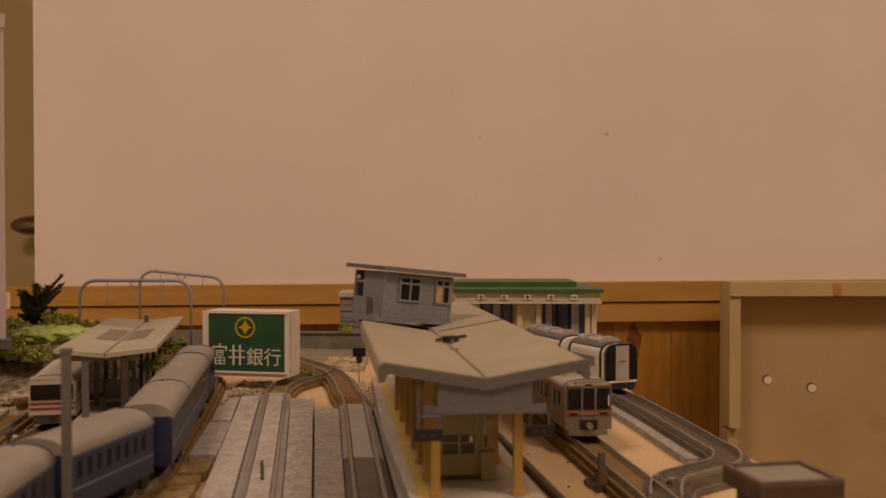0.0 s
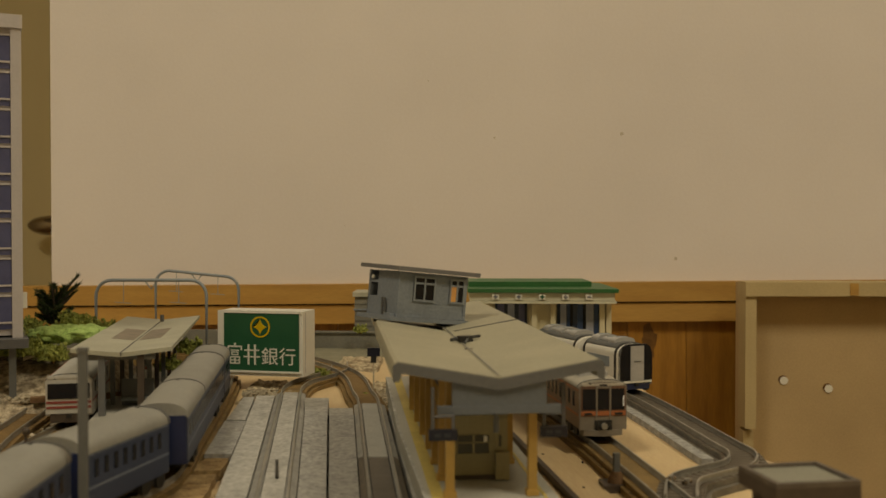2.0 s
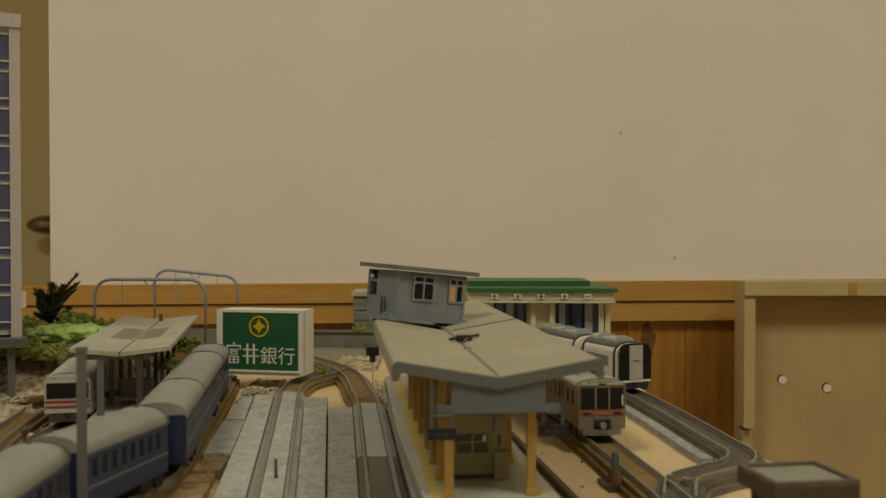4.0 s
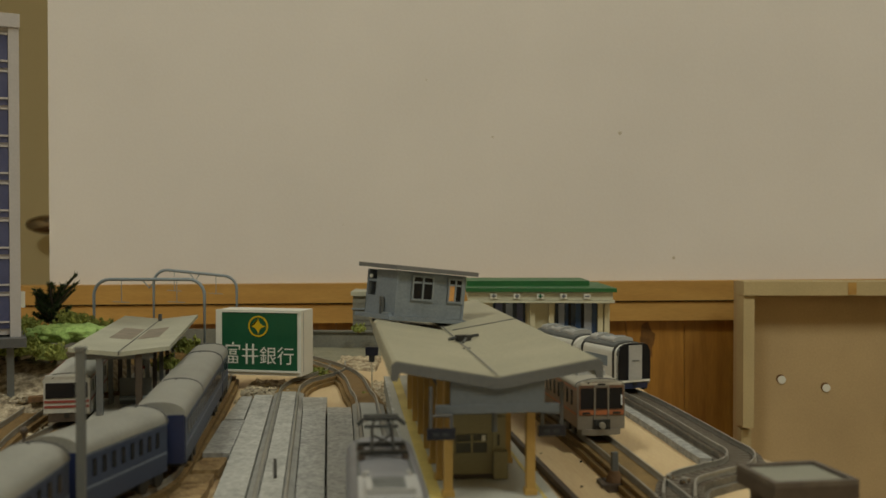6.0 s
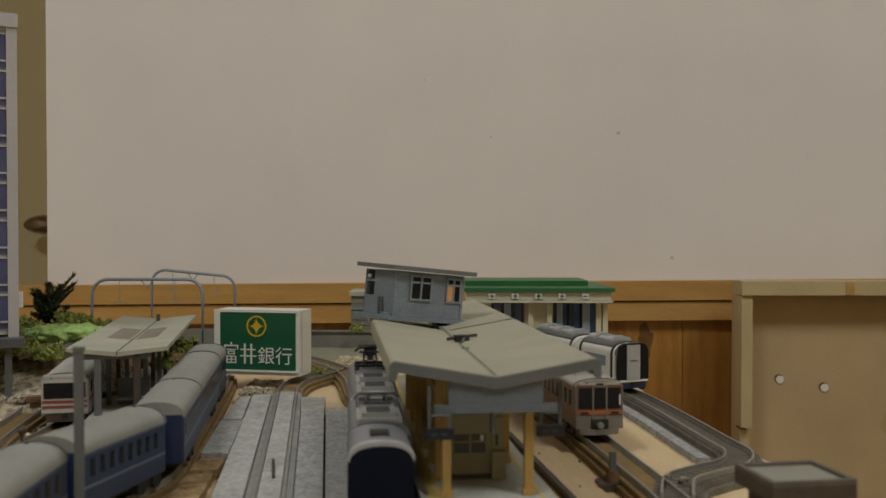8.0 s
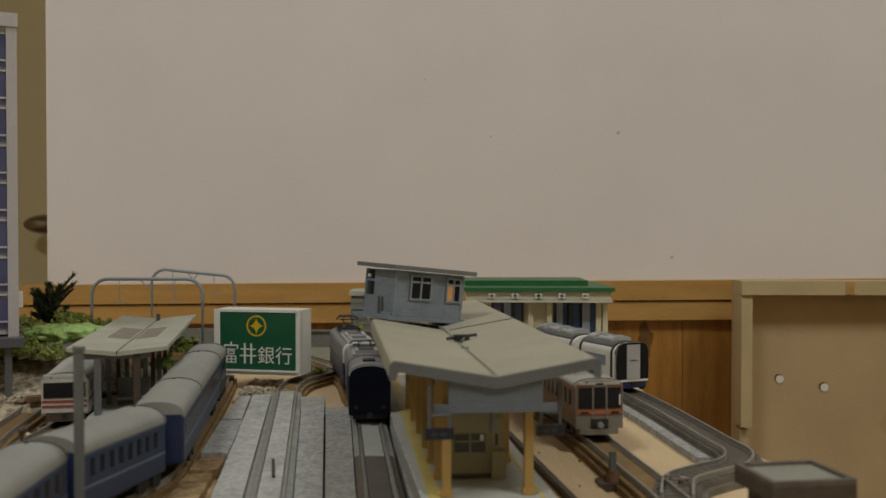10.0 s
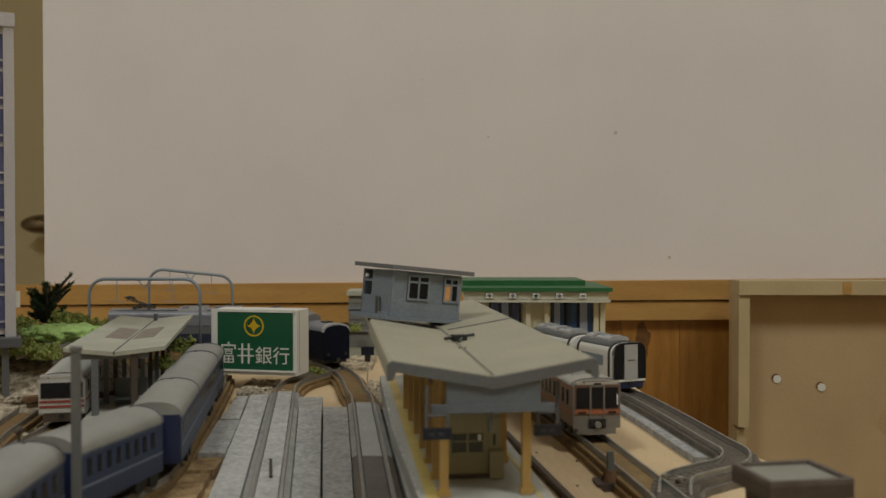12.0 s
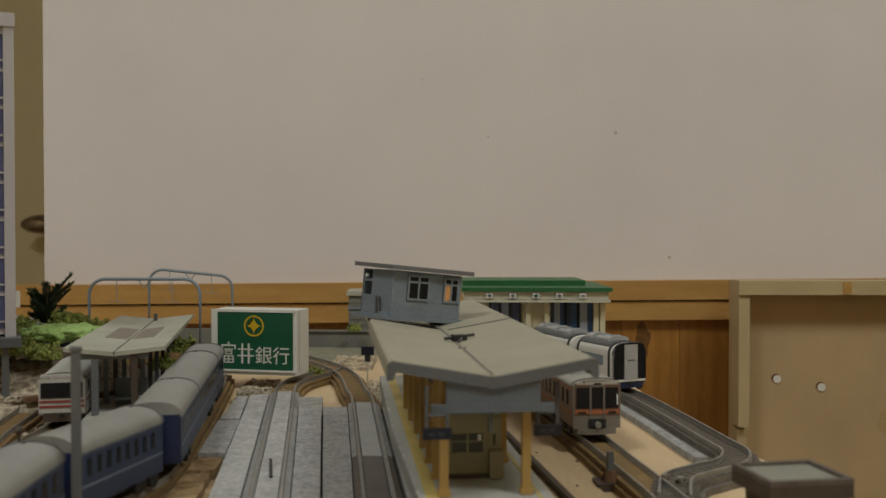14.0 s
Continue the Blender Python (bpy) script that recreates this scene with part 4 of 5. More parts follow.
def coach(name, label, length, at, turn, width=18.6, body="coach_blue", roof="coach_roof", stripe="coach_line", group="", windows=9, eave=19.0, crown=23.6, end="coach_deep", cab=False, wz=(12.2, 16.8), lining=(9.3, 18.2), ribs=()):
    t = thing(name, label, "train car", at, turn, group)
    h = width / 2
    part("body", Shape().box(-h, -length / 2, 4.0, h, length / 2, eave), body, t, bevel=0.3)
    prof = [(x, z) for x, z in arched(width + 0.5, eave - 0.2, eave, crown)]
    part("roof", Shape().prism_y(prof, -length / 2 - 0.3, length / 2 + 0.3), roof, t, bevel=0.15)
    part("underframe", Shape().box(-h + 2, -length / 2 + 3, 2.4, h - 2, length / 2 - 3, 4.2), "black", t)
    for s in (-1, 1):
        part("end_panel", Shape().box(-h + 0.4, s * (length / 2 + 0.35) - 0.3, 4.2, h - 0.4, s * (length / 2 + 0.35) + 0.3, eave + 0.5), end, t, bevel=0.2)
        if not (cab and s > 0):
            part("end_door", Shape().box(-2.6, s * (length / 2 + 1.0) - 0.6, 4.4, 2.6, s * (length / 2 + 1.0) + 0.6, 17), "black", t)
        if stripe:
            for z, dz in ((lining[0], 0.7), (lining[1], 0.3)):
                part("lining", Shape().box(s * (h + 0.08) - 0.12, -length / 2 + 0.3, z, s * (h + 0.08) + 0.12, length / 2 - 0.3, z + dz), stripe, t)
        pitch = (length - 7) / windows
        for i in range(windows):
            y = -length / 2 + 3.5 + pitch * (i + 0.5)
            part("window", Shape().box(s * (h + 0.06) - 0.1, y - pitch * 0.2, wz[0], s * (h + 0.06) + 0.1, y + pitch * 0.2, wz[1]), "glass_dark", t)
    for y in (length / 2 - 0.6,) + tuple(ribs):
        outer = arched(width + 0.7, eave - 0.4, eave + 0.1, crown + 0.3)
        part("roof_rib", Shape().prism_y(outer, y - 0.35, y + 0.35), "edge_grey", t)
        for x, dy in ((h * 0.55, 1.6), (h * 0.82, -1.2), (-h * 0.1, -1.5)):
            part("roof_hook", Shape().blob((x, y + dy, crown - abs(x) * abs(x) * 0.045 - 0.2), 0.75, 0.8, 0.2, 1), "black", t)
    running_gear(t, length)
    return t


def blue_coaches():
    def between(a, b):
        return ((a[0] + b[0]) / 2, (a[1] + b[1]) / 2, 6.0), heading(b[0] - a[0], b[1] - a[1]), math.hypot(b[0] - a[0], b[1] - a[1])

    for a, b, win, ribs in (((-98.5, 125), (-105.0, 244), 16, ()), ((-103.4, 249.3), (-93.6, 294.5), 8, ()), ((-90.6, 299.3), (-109.4, 429), 17, (-15.5,)), ((-109.9, 431.5), (-113.6, 459), 4, ())):
        at, turn, ln = between(a, b)
        coach("blue_coach", "dark blue passenger coach with a grey roof and pale lining", ln - 1.5, at, turn, width=16.8, group="blue coaches", windows=win, ribs=ribs)


blue_coaches()


def orange_train():
    turn = heading(8, -57)
    for i in range(3):
        y = 391 + i * 68
        x = 57.4 - (y - 357) * 0.14
        t = coach("silver_railcar", "silver railcar with orange stripes and a black-windowed cab" if i == 0 else "silver railcar with orange stripes", 66, (x, y, 6), turn,
                  18.2, "rail_side", "rail_roof", "orange", "silver railcars", 9, 19.3, 22.0, "silver", cab=i == 0, wz=(11.4, 17.0), lining=(8.6, 18.0))
        if i:
            continue
        f = 33.6
        part("cab_front", Shape().prism_y(arched(18.0, 3.6, 19.4, 21.4), f - 1, f + 0.8), "silver", t, bevel=0.4)
        part("upper_face", Shape().box(-8.6, f + 0.4, 8.6, 8.6, f + 0.95, 19.8), "cab_brown", t, "dull red-brown face panel", bevel=0.2)
        for x0, x1 in ((-8.0, -3.0), (-2.1, 2.1), (3.0, 8.0)):
            part("cab_window", Shape().box(x0, f + 0.5, 11.2, x1, f + 1.15, 18.9), "glass_dark", t, bevel=0.2)
        for x in (-2.6, 2.6):
            part("door_post", Shape().box(x - 0.28, f + 0.7, 6.4, x + 0.28, f + 1.3, 19.6), "silver", t)
        part("door_head", Shape().box(-2.8, f + 0.7, 19.2, 2.8, f + 1.3, 19.8), "silver", t)
        part("face_stripe", Shape().box(-8.5, f + 0.5, 9.0, 8.5, f + 1.05, 10.6), "orange", t, "orange painted band")
        for x in (-5.8, 5.8):
            part("marker_lamp", Shape().box(x - 1.5, f + 0.8, 9.2, x + 1.5, f + 1.25, 10.0), "black", t)
        part("side_lamp", Shape().box(-7.9, f + 0.9, 12.4, -7.45, f + 1.35, 16.4), "lens", t, "bright white lamp")
        part("coupler_box", Shape().box(-3.2, f + 0.2, 3.2, 3.2, f + 1.6, 7.2), "black", t, bevel=0.4)
        part("coupler_head", Shape().tube([(0, f + 1, 5.2), (0, f + 3.0, 5.2)], 1.2, 10), "steel", t)
        for x in (-2.2, 2.2):
            part("hose", Shape().tube([(x, f + 1.5, 7.0), (x, f + 2.2, 5.0), (x * 0.7, f + 1.6, 3.6)], 0.3, 6), "black", t)
        part("skirt", Shape().prism_z([(-8.2, f - 3), (8.2, f - 3), (7.4, f + 0.6), (3, f + 1.8), (-3, f + 1.8), (-7.4, f + 0.6)], 1.4, 3.6), "silver", t, bevel=0.4)
        # the bright highlight along the roof edge is put into the lip's colour
        part("roof_lip", Shape().box(-7.8, f - 1.2, 20.0, 7.8, f + 1.0, 20.9), "lip_highlight", t, bevel=0.3)
        part("number_box", Shape().box(-1.4, f + 0.6, 19.9, 1.4, f + 1.25, 20.6), "black", t)
        part("air_unit", Shape().box(-5.5, f - 26, 21.2, 5.5, f - 12, 23.4), "loco_light", t, bevel=0.6)


orange_train()


def white_train():
    # the front car stands on the bend
    dx, dy = 0.40, -0.92
    turn = heading(dx, dy)
    t = None
    for i in range(2):
        ln = (34, 50)[i]
        back = ln / 2 + i * 36
        cx, cy = 90.2 - dx * back, 464 - dy * back
        t = thing("express_car", "white express car with grey roof pods and black front" if i == 0 else "white express car with grey roof pods", "train car", (cx, cy, 6), turn - 3 * i, "white express cars")
        h = 9.0
        part("body", Shape().prism_y(arched(18, 3.2, 17.5, 23.2), -ln / 2, ln / 2), "white", t, bevel=0.4)
        part("roof_panel", Shape().prism_y([(x * 0.86, z + 0.35) for x, z in arched(18, 21.0, 20.4, 23.3)], -ln / 2 + 0.6, ln / 2 - 4.6), "steel_dark", t, bevel=0.2)
        for k in range((3, 5)[i]):
            y0 = -ln / 2 + 3.5 + k * 7.8
            part("roof_pod", Shape().prism_y(arched(11.5 - (k % 2) * 2.4, 22.6, 23.6, 25.6 - (k % 2) * 0.6), y0, y0 + 6.0), "loco_light", t, bevel=0.7)
            part("pod_grille", Shape().box(-2.6, y0 + 1.6, 24.6, 2.6, y0 + 4.2, 25.7 - (k % 2) * 0.6), "steel_blue", t, bevel=0.2)
        for s in (-1, 1):
            part("window_band", Shape().box(s * h - 0.15, -ln / 2 + 5, 11.5, s * h + 0.15, ln / 2 - 9, 16.5), "steel_blue", t)
            part("blue_skirt", Shape().box(s * h - 0.2, -ln / 2, 3.1, s * h + 0.2, ln / 2, 5.2), "coach_deep", t)
        for y in (-ln / 2 + 1.5, ln / 2 - 4):
            part("black_band", Shape().prism_y(arched(18.3, 6, 17.5, 23.5), y - 0.9, y + 0.9), "black", t)
        running_gear(t, ln)
        if i == 0:
            f = ln / 2
            part("front_mask", Shape().prism_y([(-8.8, 5.2), (8.8, 5.2), (9.0, 12), (8.6, 19.4), (7.6, 22.0), (5.4, 23.2), (-5.4, 23.2), (-7.6, 22.0), (-8.6, 19.4), (-9.0, 12)], f - 0.5, f + 1.2), "glass_dark", t, "glossy black front", bevel=0.4)
            part("front_rim", Shape().prism_y(arched(18.0, 3.2, 18.2, 23.4), f - 1.2, f + 0.4), "steel_dark", t, bevel=0.5)
            part("front_door", Shape().box(-3.7, f + 0.8, 5.6, 3.7, f + 1.7, 22.4), "loco_light", t, "pale grey front door", bevel=0.3)
            part("front_door_mark", Shape().box(-2, f + 1.5, 14.6, 2, f + 1.9, 15.2), "steel_dark", t)
            part("bumper_line", Shape().box(-8.4, f + 0.2, 4.6, 8.4, f + 1.5, 5.6), "white", t)
            part("snow_plough", Shape().box(-7.4, f - 1, 1.4, 7.4, f + 0.8, 4.2), "coach_deep", t, bevel=0.4)


white_train()


def local_train():
    t = coach("local_railcar", "white railcar with two red stripes and black cab windows", 58, (-158.5, 410, 6), heading(0.24, -1) , 17.8, "dull_white", "dull_white", "red", "local railcars", 6, 17.4, 20.4, "dull_white", cab=True)
    f = 29.5
    part("cab_front", Shape().prism_y(arched(17.4, 5.0, 17.2, 20.1), f - 1, f + 0.9), "dull_white", t, bevel=0.4)
    part("cab_window", Shape().box(-7.9, f + 0.6, 10.9, 7.9, f + 1.2, 17.0), "glass_dark", t)
    for z in (9.0, 7.0):
        part("face_stripe", Shape().box(-8.4, f + 0.6, z, 8.4, f + 1.1, z + 1.0), "red", t, "red painted band")
    part("skirt", Shape().box(-7, f - 1, 1.4, 7, f + 0.6, 5), "brown_dark", t, bevel=0.3)
    part("roof_lip", Shape().box(-8, f - 1, 19.0, 8, f + 1.1, 20.0), "dull_white", t, bevel=0.3)


local_train()


# ---- the locomotive that passes: two half units and a short tail van ----
def loco_unit(name, label, length, pantos, folded, rear_ring):
    t = thing(name, label, "locomotive", group="passing train")
    w = 17.2
    part("body", Shape().box(-w / 2, -length / 2, 4, w / 2, length / 2, 19.5), "loco_blue", t, bevel=0.4)
    part("roof", Shape().prism_y(arched(w, 19.3, 19.6, 23.6), -length / 2, length / 2), "loco_roof", t, bevel=0.2)
    part("underframe", Shape().box(-w / 2 + 1.5, -length / 2 + 2, 1.8, w / 2 - 1.5, length / 2 - 2, 4.2), "black", t)
    for s in (-1, 1):
        part("grey_band", Shape().box(s * (w / 2 + 0.05) - 0.12, -length / 2 + 0.5, 14.0, s * (w / 2 + 0.05) + 0.12, length / 2 - 0.5, 19.4), "loco_roof", t)
        part("side_grille", Shape().box(s * (w / 2 + 0.1) - 0.15, -length / 2 + 5, 9, s * (w / 2 + 0.1) + 0.15, length / 2 - 12, 13.5), "steel_dark", t)
        part("cab_door", Shape().box(s * (w / 2 + 0.1) - 0.15, -length / 2 + 1.6, 8, s * (w / 2 + 0.1) + 0.15, -length / 2 + 3.6, 17), "coach_deep", t)
        part("red_number_panel", Shape().box(s * (w / 2 + 0.15) - 0.15, -length / 2 + 2, 5.2, s * (w / 2 + 0.15) + 0.15, -length / 2 + 4.4, 7.0), "red", t)
    if rear_ring:
        part("rear_ring", Shape().prism_y(arched(w + 0.5, 14, 19.8, 24.0), -length / 2 - 0.2, -length / 2 + 2.6), "white", t, "white painted end ring")
    n = max(2, int(length / 19))
    for i in range(n):
        y = -length / 2 + length * (i + 0.5) / n
        if any(abs(y - q) < 12 for q in pantos + folded):
            continue
        part("roof_tray", Shape().box(-6.4, y - 9.2, 22.2, 6.4, y + 9.2, 23.9), "loco_light", t, bevel=0.5)
        part("roof_box", Shape().box(-5.0, y - 7.4, 23.6, 5.0, y + 2.6, 25.3), "loco_light", t, bevel=0.9)
        part("roof_box", Shape().box(-4.2, y + 4.0, 23.6, 4.2, y + 8.0, 24.9), "loco_roof", t, bevel=0.6)
        for k in range(4):
            part("louvre", Shape().box(-3.6, y - 6.6 + k * 2.3, 25.2, 3.2, y - 5.6 + k * 2.3, 25.55), "steel_dark", t)
        for x in (-4.6, 4.6):
            part("insulator", Shape().tube([(x, y + 7.6, 23), (x, y + 7.6, 25.2)], [0.9, 0.6], 8), "loco_light", t)
    for s in (-1, 1):
        part("roof_cable", Shape().tube([(s * 5.9, -length / 2 + 3, 22.9), (s * 6.1, 0, 23.1), (s * 5.9, length / 2 - 3, 22.9)], 0.35, 6), "steel_dark", t)
    for y in folded:
        part("panto_base", Shape().box(-5.4, y - 5, 23.6, 5.4, y - 3.8, 24.8), "steel_dark", t, bevel=0.2)
        part("panto_base", Shape().box(-5.4, y + 3.8, 23.6, 5.4, y + 5, 24.8), "steel_dark", t, bevel=0.2)
        for x in (-3.4, 3.4):
            part("folded_arm", Shape().tube([(x, y - 5, 25.2), (x * 0.7, y + 6, 25.8), (x * 0.6, y - 2, 26.6)], 0.4, 6), "steel_dark", t)
        part("pan_head", Shape().tube([(-7.0, y - 2, 25.6), (-5.4, y - 2, 27), (5.4, y - 2, 27), (7.0, y - 2, 25.6)], 0.5, 6), "steel_dark", t)
        part("arc_box", Shape().box(-2, y - 1.4, 23.4, 2, y + 2.4, 25.2), "loco_light", t, bevel=0.4)
    for y in pantos:
        for k in (-4, 5):
            part("panto_base", Shape().box(-5.8, y + k - 0.7, 24.2, 5.8, y + k + 0.7, 25.2), "black", t, bevel=0.2)
            for x in (-5.2, 5.2):
                part("insulator", Shape().tube([(x, y + k, 22), (x, y + k, 24.4)], 0.9, 8), "brown_dark", t)
        for x in (-2.6, 2.6):
            part("base_rail", Shape().box(x - 0.4, y - 4, 24.4, x + 0.4, y + 5, 25.2), "black", t)
            part("lower_arm", Shape().tube([(x, y - 3.5, 25), (x * 0.9, y + 7.5, 28.6)], 0.4, 6), "black", t)
            part("upper_arm", Shape().tube([(x * 0.9, y + 7.5, 28.6), (x * 0.55, y + 9.5, 30.2)], 0.35, 6), "black", t)
        part("arm_tie", Shape().tube([(-2.5, y - 1, 25.9), (2.4, y + 3.6, 27.3)], 0.25, 6), "black", t)
        part("arm_tie", Shape().tube([(2.5, y - 1, 25.9), (-2.4, y + 3.6, 27.3)], 0.25, 6), "black", t)
        part("cross_tube", Shape().tube([(-4.2, y + 7.5, 28.6), (4.2, y + 7.5, 28.6)], 0.4, 6), "black", t)
        part("pan_head", Shape().tube([(-5.9, y + 8.8, 28.8), (-4.2, y + 8.8, 30.3), (4.2, y + 8.8, 30.3), (5.9, y + 8.8, 28.8)], 0.6, 6), "black", t)
        part("pan_head", Shape().tube([(-4.4, y + 10.6, 30.5), (4.4, y + 10.6, 30.5)], 0.6, 6), "black", t)
    running_gear(t, length)
    return t


def tail_van():
    t = thing("tail_van", "short blue-black van with a white-rimmed arched roof", "train car", group="passing train")
    w, ln = 16.7, 25.0
    part("body", Shape().box(-w / 2, -ln / 2, 3.4, w / 2, ln / 2, 19.5), "loco_black", t, bevel=0.4)
    part("roof", Shape().prism_y(arched(w, 19.3, 19.5, 23.8), -ln / 2 + 2.2, ln / 2), "loco_roof", t, bevel=0.2)
    part("roof_rim", Shape().prism_y(arched(w + 0.4, 19.2, 19.6, 24.2), -ln / 2 - 0.3, -ln / 2 + 2.4), "loco_light", t, "pale grey roof rim")
    part("end_panel", Shape().prism_y(arched(w - 0.8, 3.4, 19.0, 23.0), -ln / 2 - 0.8, -ln / 2 + 0.2), "loco_black", t, bevel=0.3)
    part("roof_hatch", Shape().box(-2.5, -4, 23.2, 2.5, 2, 24.4), "black", t, bevel=0.3)
    for x in (-5.5, 5.5):
        part("tail_lamp", Shape().tube([(x, -ln / 2 - 1.2, 6.6), (x, -ln / 2 - 0.6, 6.6)], 0.9, 12), "black", t)
    part("underframe", Shape().box(-w / 2 + 1.5, -ln / 2 + 1, 1.6, w / 2 - 1.5, ln / 2 - 1, 3.6), "black", t)
    part("coupler", Shape().box(-1.2, -ln / 2 - 2.5, 2.4, 1.2, -ln / 2, 4.4), "black", t)
    for y in (-6, 6):
        for x in (-4.6, 4.6):
            part("wheel", Shape().tube([(x - 0.8, y, 2.6), (x + 0.8, y, 2.6)], 2.6, 14), "brown_dark", t)
    return t


LEAD = loco_unit("lead_locomotive", "blue electric locomotive half with grey roof and pantograph", 82.0, (21.0,), (), True)
REAR = loco_unit("rear_locomotive", "blue electric locomotive half with grey roof gear", 46.0, (), (6.0,), False)
VAN = tail_van()


# ---- far and left scenery ----
def arch_gantry(x0, x1, y, top0, top1, base, foot_b):
    a = thing("catenary_arch", "grey arched catenary gantry over the tracks", "gantry", group="catenary arches")
    r = 0.95
    pts = [(x0, y, base)]
    rad = 9.0
    for i in range(7):
        t = math.radians(180 - 90 * i / 6)
        pts.append((x0 + rad + rad * math.cos(t), y, top0 - rad + rad * math.sin(t)))
    for i in range(7):
        t = math.radians(90 - 90 * i / 6)
        pts.append((x1 - rad + rad * math.cos(t), y, top1 - rad + rad * math.sin(t)))
    pts.append((x1, y, foot_b))
    part("arch_tube", Shape().tube(pts, r, 8), "steel_blue", a, smooth=True)
    for u in (0.25, 0.75):
        x = x0 + (x1 - x0) * u
        z = top0 + (top1 - top0) * u
        part("hanger", Shape().tube([(x, y, z), (x, y, z - 13)], 0.22, 6), "steel_blue", a)
        part("wire_arm", Shape().tube([(x - 5, y, z - 12.6), (x + 4.5, y, z - 13.2)], 0.22, 6), "steel_blue", a)
    xm, zm = (x0 + x1) / 2, (top0 + top1) / 2
    part("stay", Shape().tube([(xm - 3.5, y, zm - 0.5), (xm, y, zm - 5), (xm + 3.5, y, zm - 0.5)], 0.4, 6), "steel_blue", a)
    return a


arch_gantry(-201, -138, 545, 56.0, 56.0, 0, 0)
arch_gantry(-196, -140.5, 640, 57.6, 53.8, 0, 0)


def near_pole():
    p = thing("catenary_pole", "slim grey catenary pole standing beside the coaches", "pole", (-91.2, 238, 0))
    part("shaft", Shape().box(-1.1, -0.6, 0, 1.1, 0.6, 53.5), "steel_dark", p, bevel=0.2)
    part("flange", Shape().box(-1.5, -1.2, 0, 1.5, 1.2, 4), "steel_dark", p, bevel=0.2)
    part("cap", Shape().box(-1.3, -0.8, 53.4, 1.3, 0.8, 54.4), "steel_dark", p, bevel=0.2)


near_pole()


def tower():
    t = thing("office_tower", "tall pale lilac office tower with blue glass windows", "building", (-191.5, 430, 0), 26.0)
    part("core", Shape().box(-80, 1, 37, -0.5, 50, 176), "lilac", t, bevel=0.5)
    part("corner_pier", Shape().box(-4.4, -1.0, 35, 0, 3, 176), "lilac", t, bevel=0.4)
    part("parapet", Shape().box(-81, -1.8, 174, 0.4, 51, 180), "lilac", t, bevel=1.2)
    for i in range(8):
        z = 39 + i * 16.6
        part("window_pane", Shape().box(-76, 0.0, z + 4.2, -4.5, 1.4, z + 15.4), "blue_glass", t)
        part("window_pane", Shape().box(-76, 0.2, z + 0.8, -4.5, 1.4, z + 3.4), "blue_glass", t)
        part("spandrel", Shape().box(-77, -0.4, z + 3.4, -4.4, 1.2, z + 4.2), "lilac", t)
        part("spandrel", Shape().box(-77, -0.4, z + 15.4, -4.4, 1.2, z + 16.2), "lilac", t)
    part("wall_box", Shape().box(-0.4, 0, 49, 1.8, 6, 56), "white", t, bevel=0.2)
    d = thing("elevated_deck", "dark grey elevated deck under the tower", "deck", (-189, 426, 0), 26.0)
    part("slab", Shape().box(-85, -4, 32, 1.5, 52, 36), "edge_grey", d, bevel=0.3)
    for x, y in ((-5, 0), (-24, 0), (-5, 30), (-44, 0)):
        part("pier", Shape().box(x - 1.5, y, 0, x + 1.5, y + 3, 32), "steel_dark", d, bevel=0.3)


tower()


def scatter_bush(name, label, c, size, n, mat, leaf=1.5, squash=0.7):
    """A bush of small ragged clumps round a few stems."""
    t = thing(name, label, "bush", c, group="bushes")
    stems = Shape()
    for i in range(5):
        a = random.random() * 6.28
        stems.tube([(0, 0, -2), (math.cos(a) * size * 0.4, math.sin(a) * size * 0.4, size * 0.5)], [0.5, 0.2], 5)
    part("stems", stems, "rust", t)
    s = Shape()
    for i in range(n):
        u, v, r = random.random() * 6.28, random.random(), random.random() ** 0.45
        k = size * r * (0.75 + 0.5 * noise.noise(Vector((math.cos(u) * 2, math.sin(u) * 2, v * 3 + c[0]))))
        p = (k * math.cos(u) * math.sqrt(1 - v * v * 0.8), k * math.sin(u) * math.sqrt(1 - v * v * 0.8), k * v * squash * 1.3)
        m = leaf * (0.5 + random.random())
        q = Euler((random.random() * 6, random.random() * 6, random.random() * 6)).to_matrix()
        a = [Vector(p) + q @ Vector(d) * m for d in ((-1, 0, 0), (0, -0.6, 0.25), (1, 0, 0), (0, 0.6, 0.25))]
        vs = [s.bm.verts.new(x * K) for x in a]
        top = s.bm.verts.new((sum(a, Vector()) / 4 + q @ Vector((0, 0, m * 0.55))) * K)
        s.bm.faces.new(vs[::-1])
        for j in range(4):
            s.bm.faces.new((vs[j], vs[(j + 1) % 4], top))
    tagged(part("foliage", s, mat, t), kind="stuff")
    return t


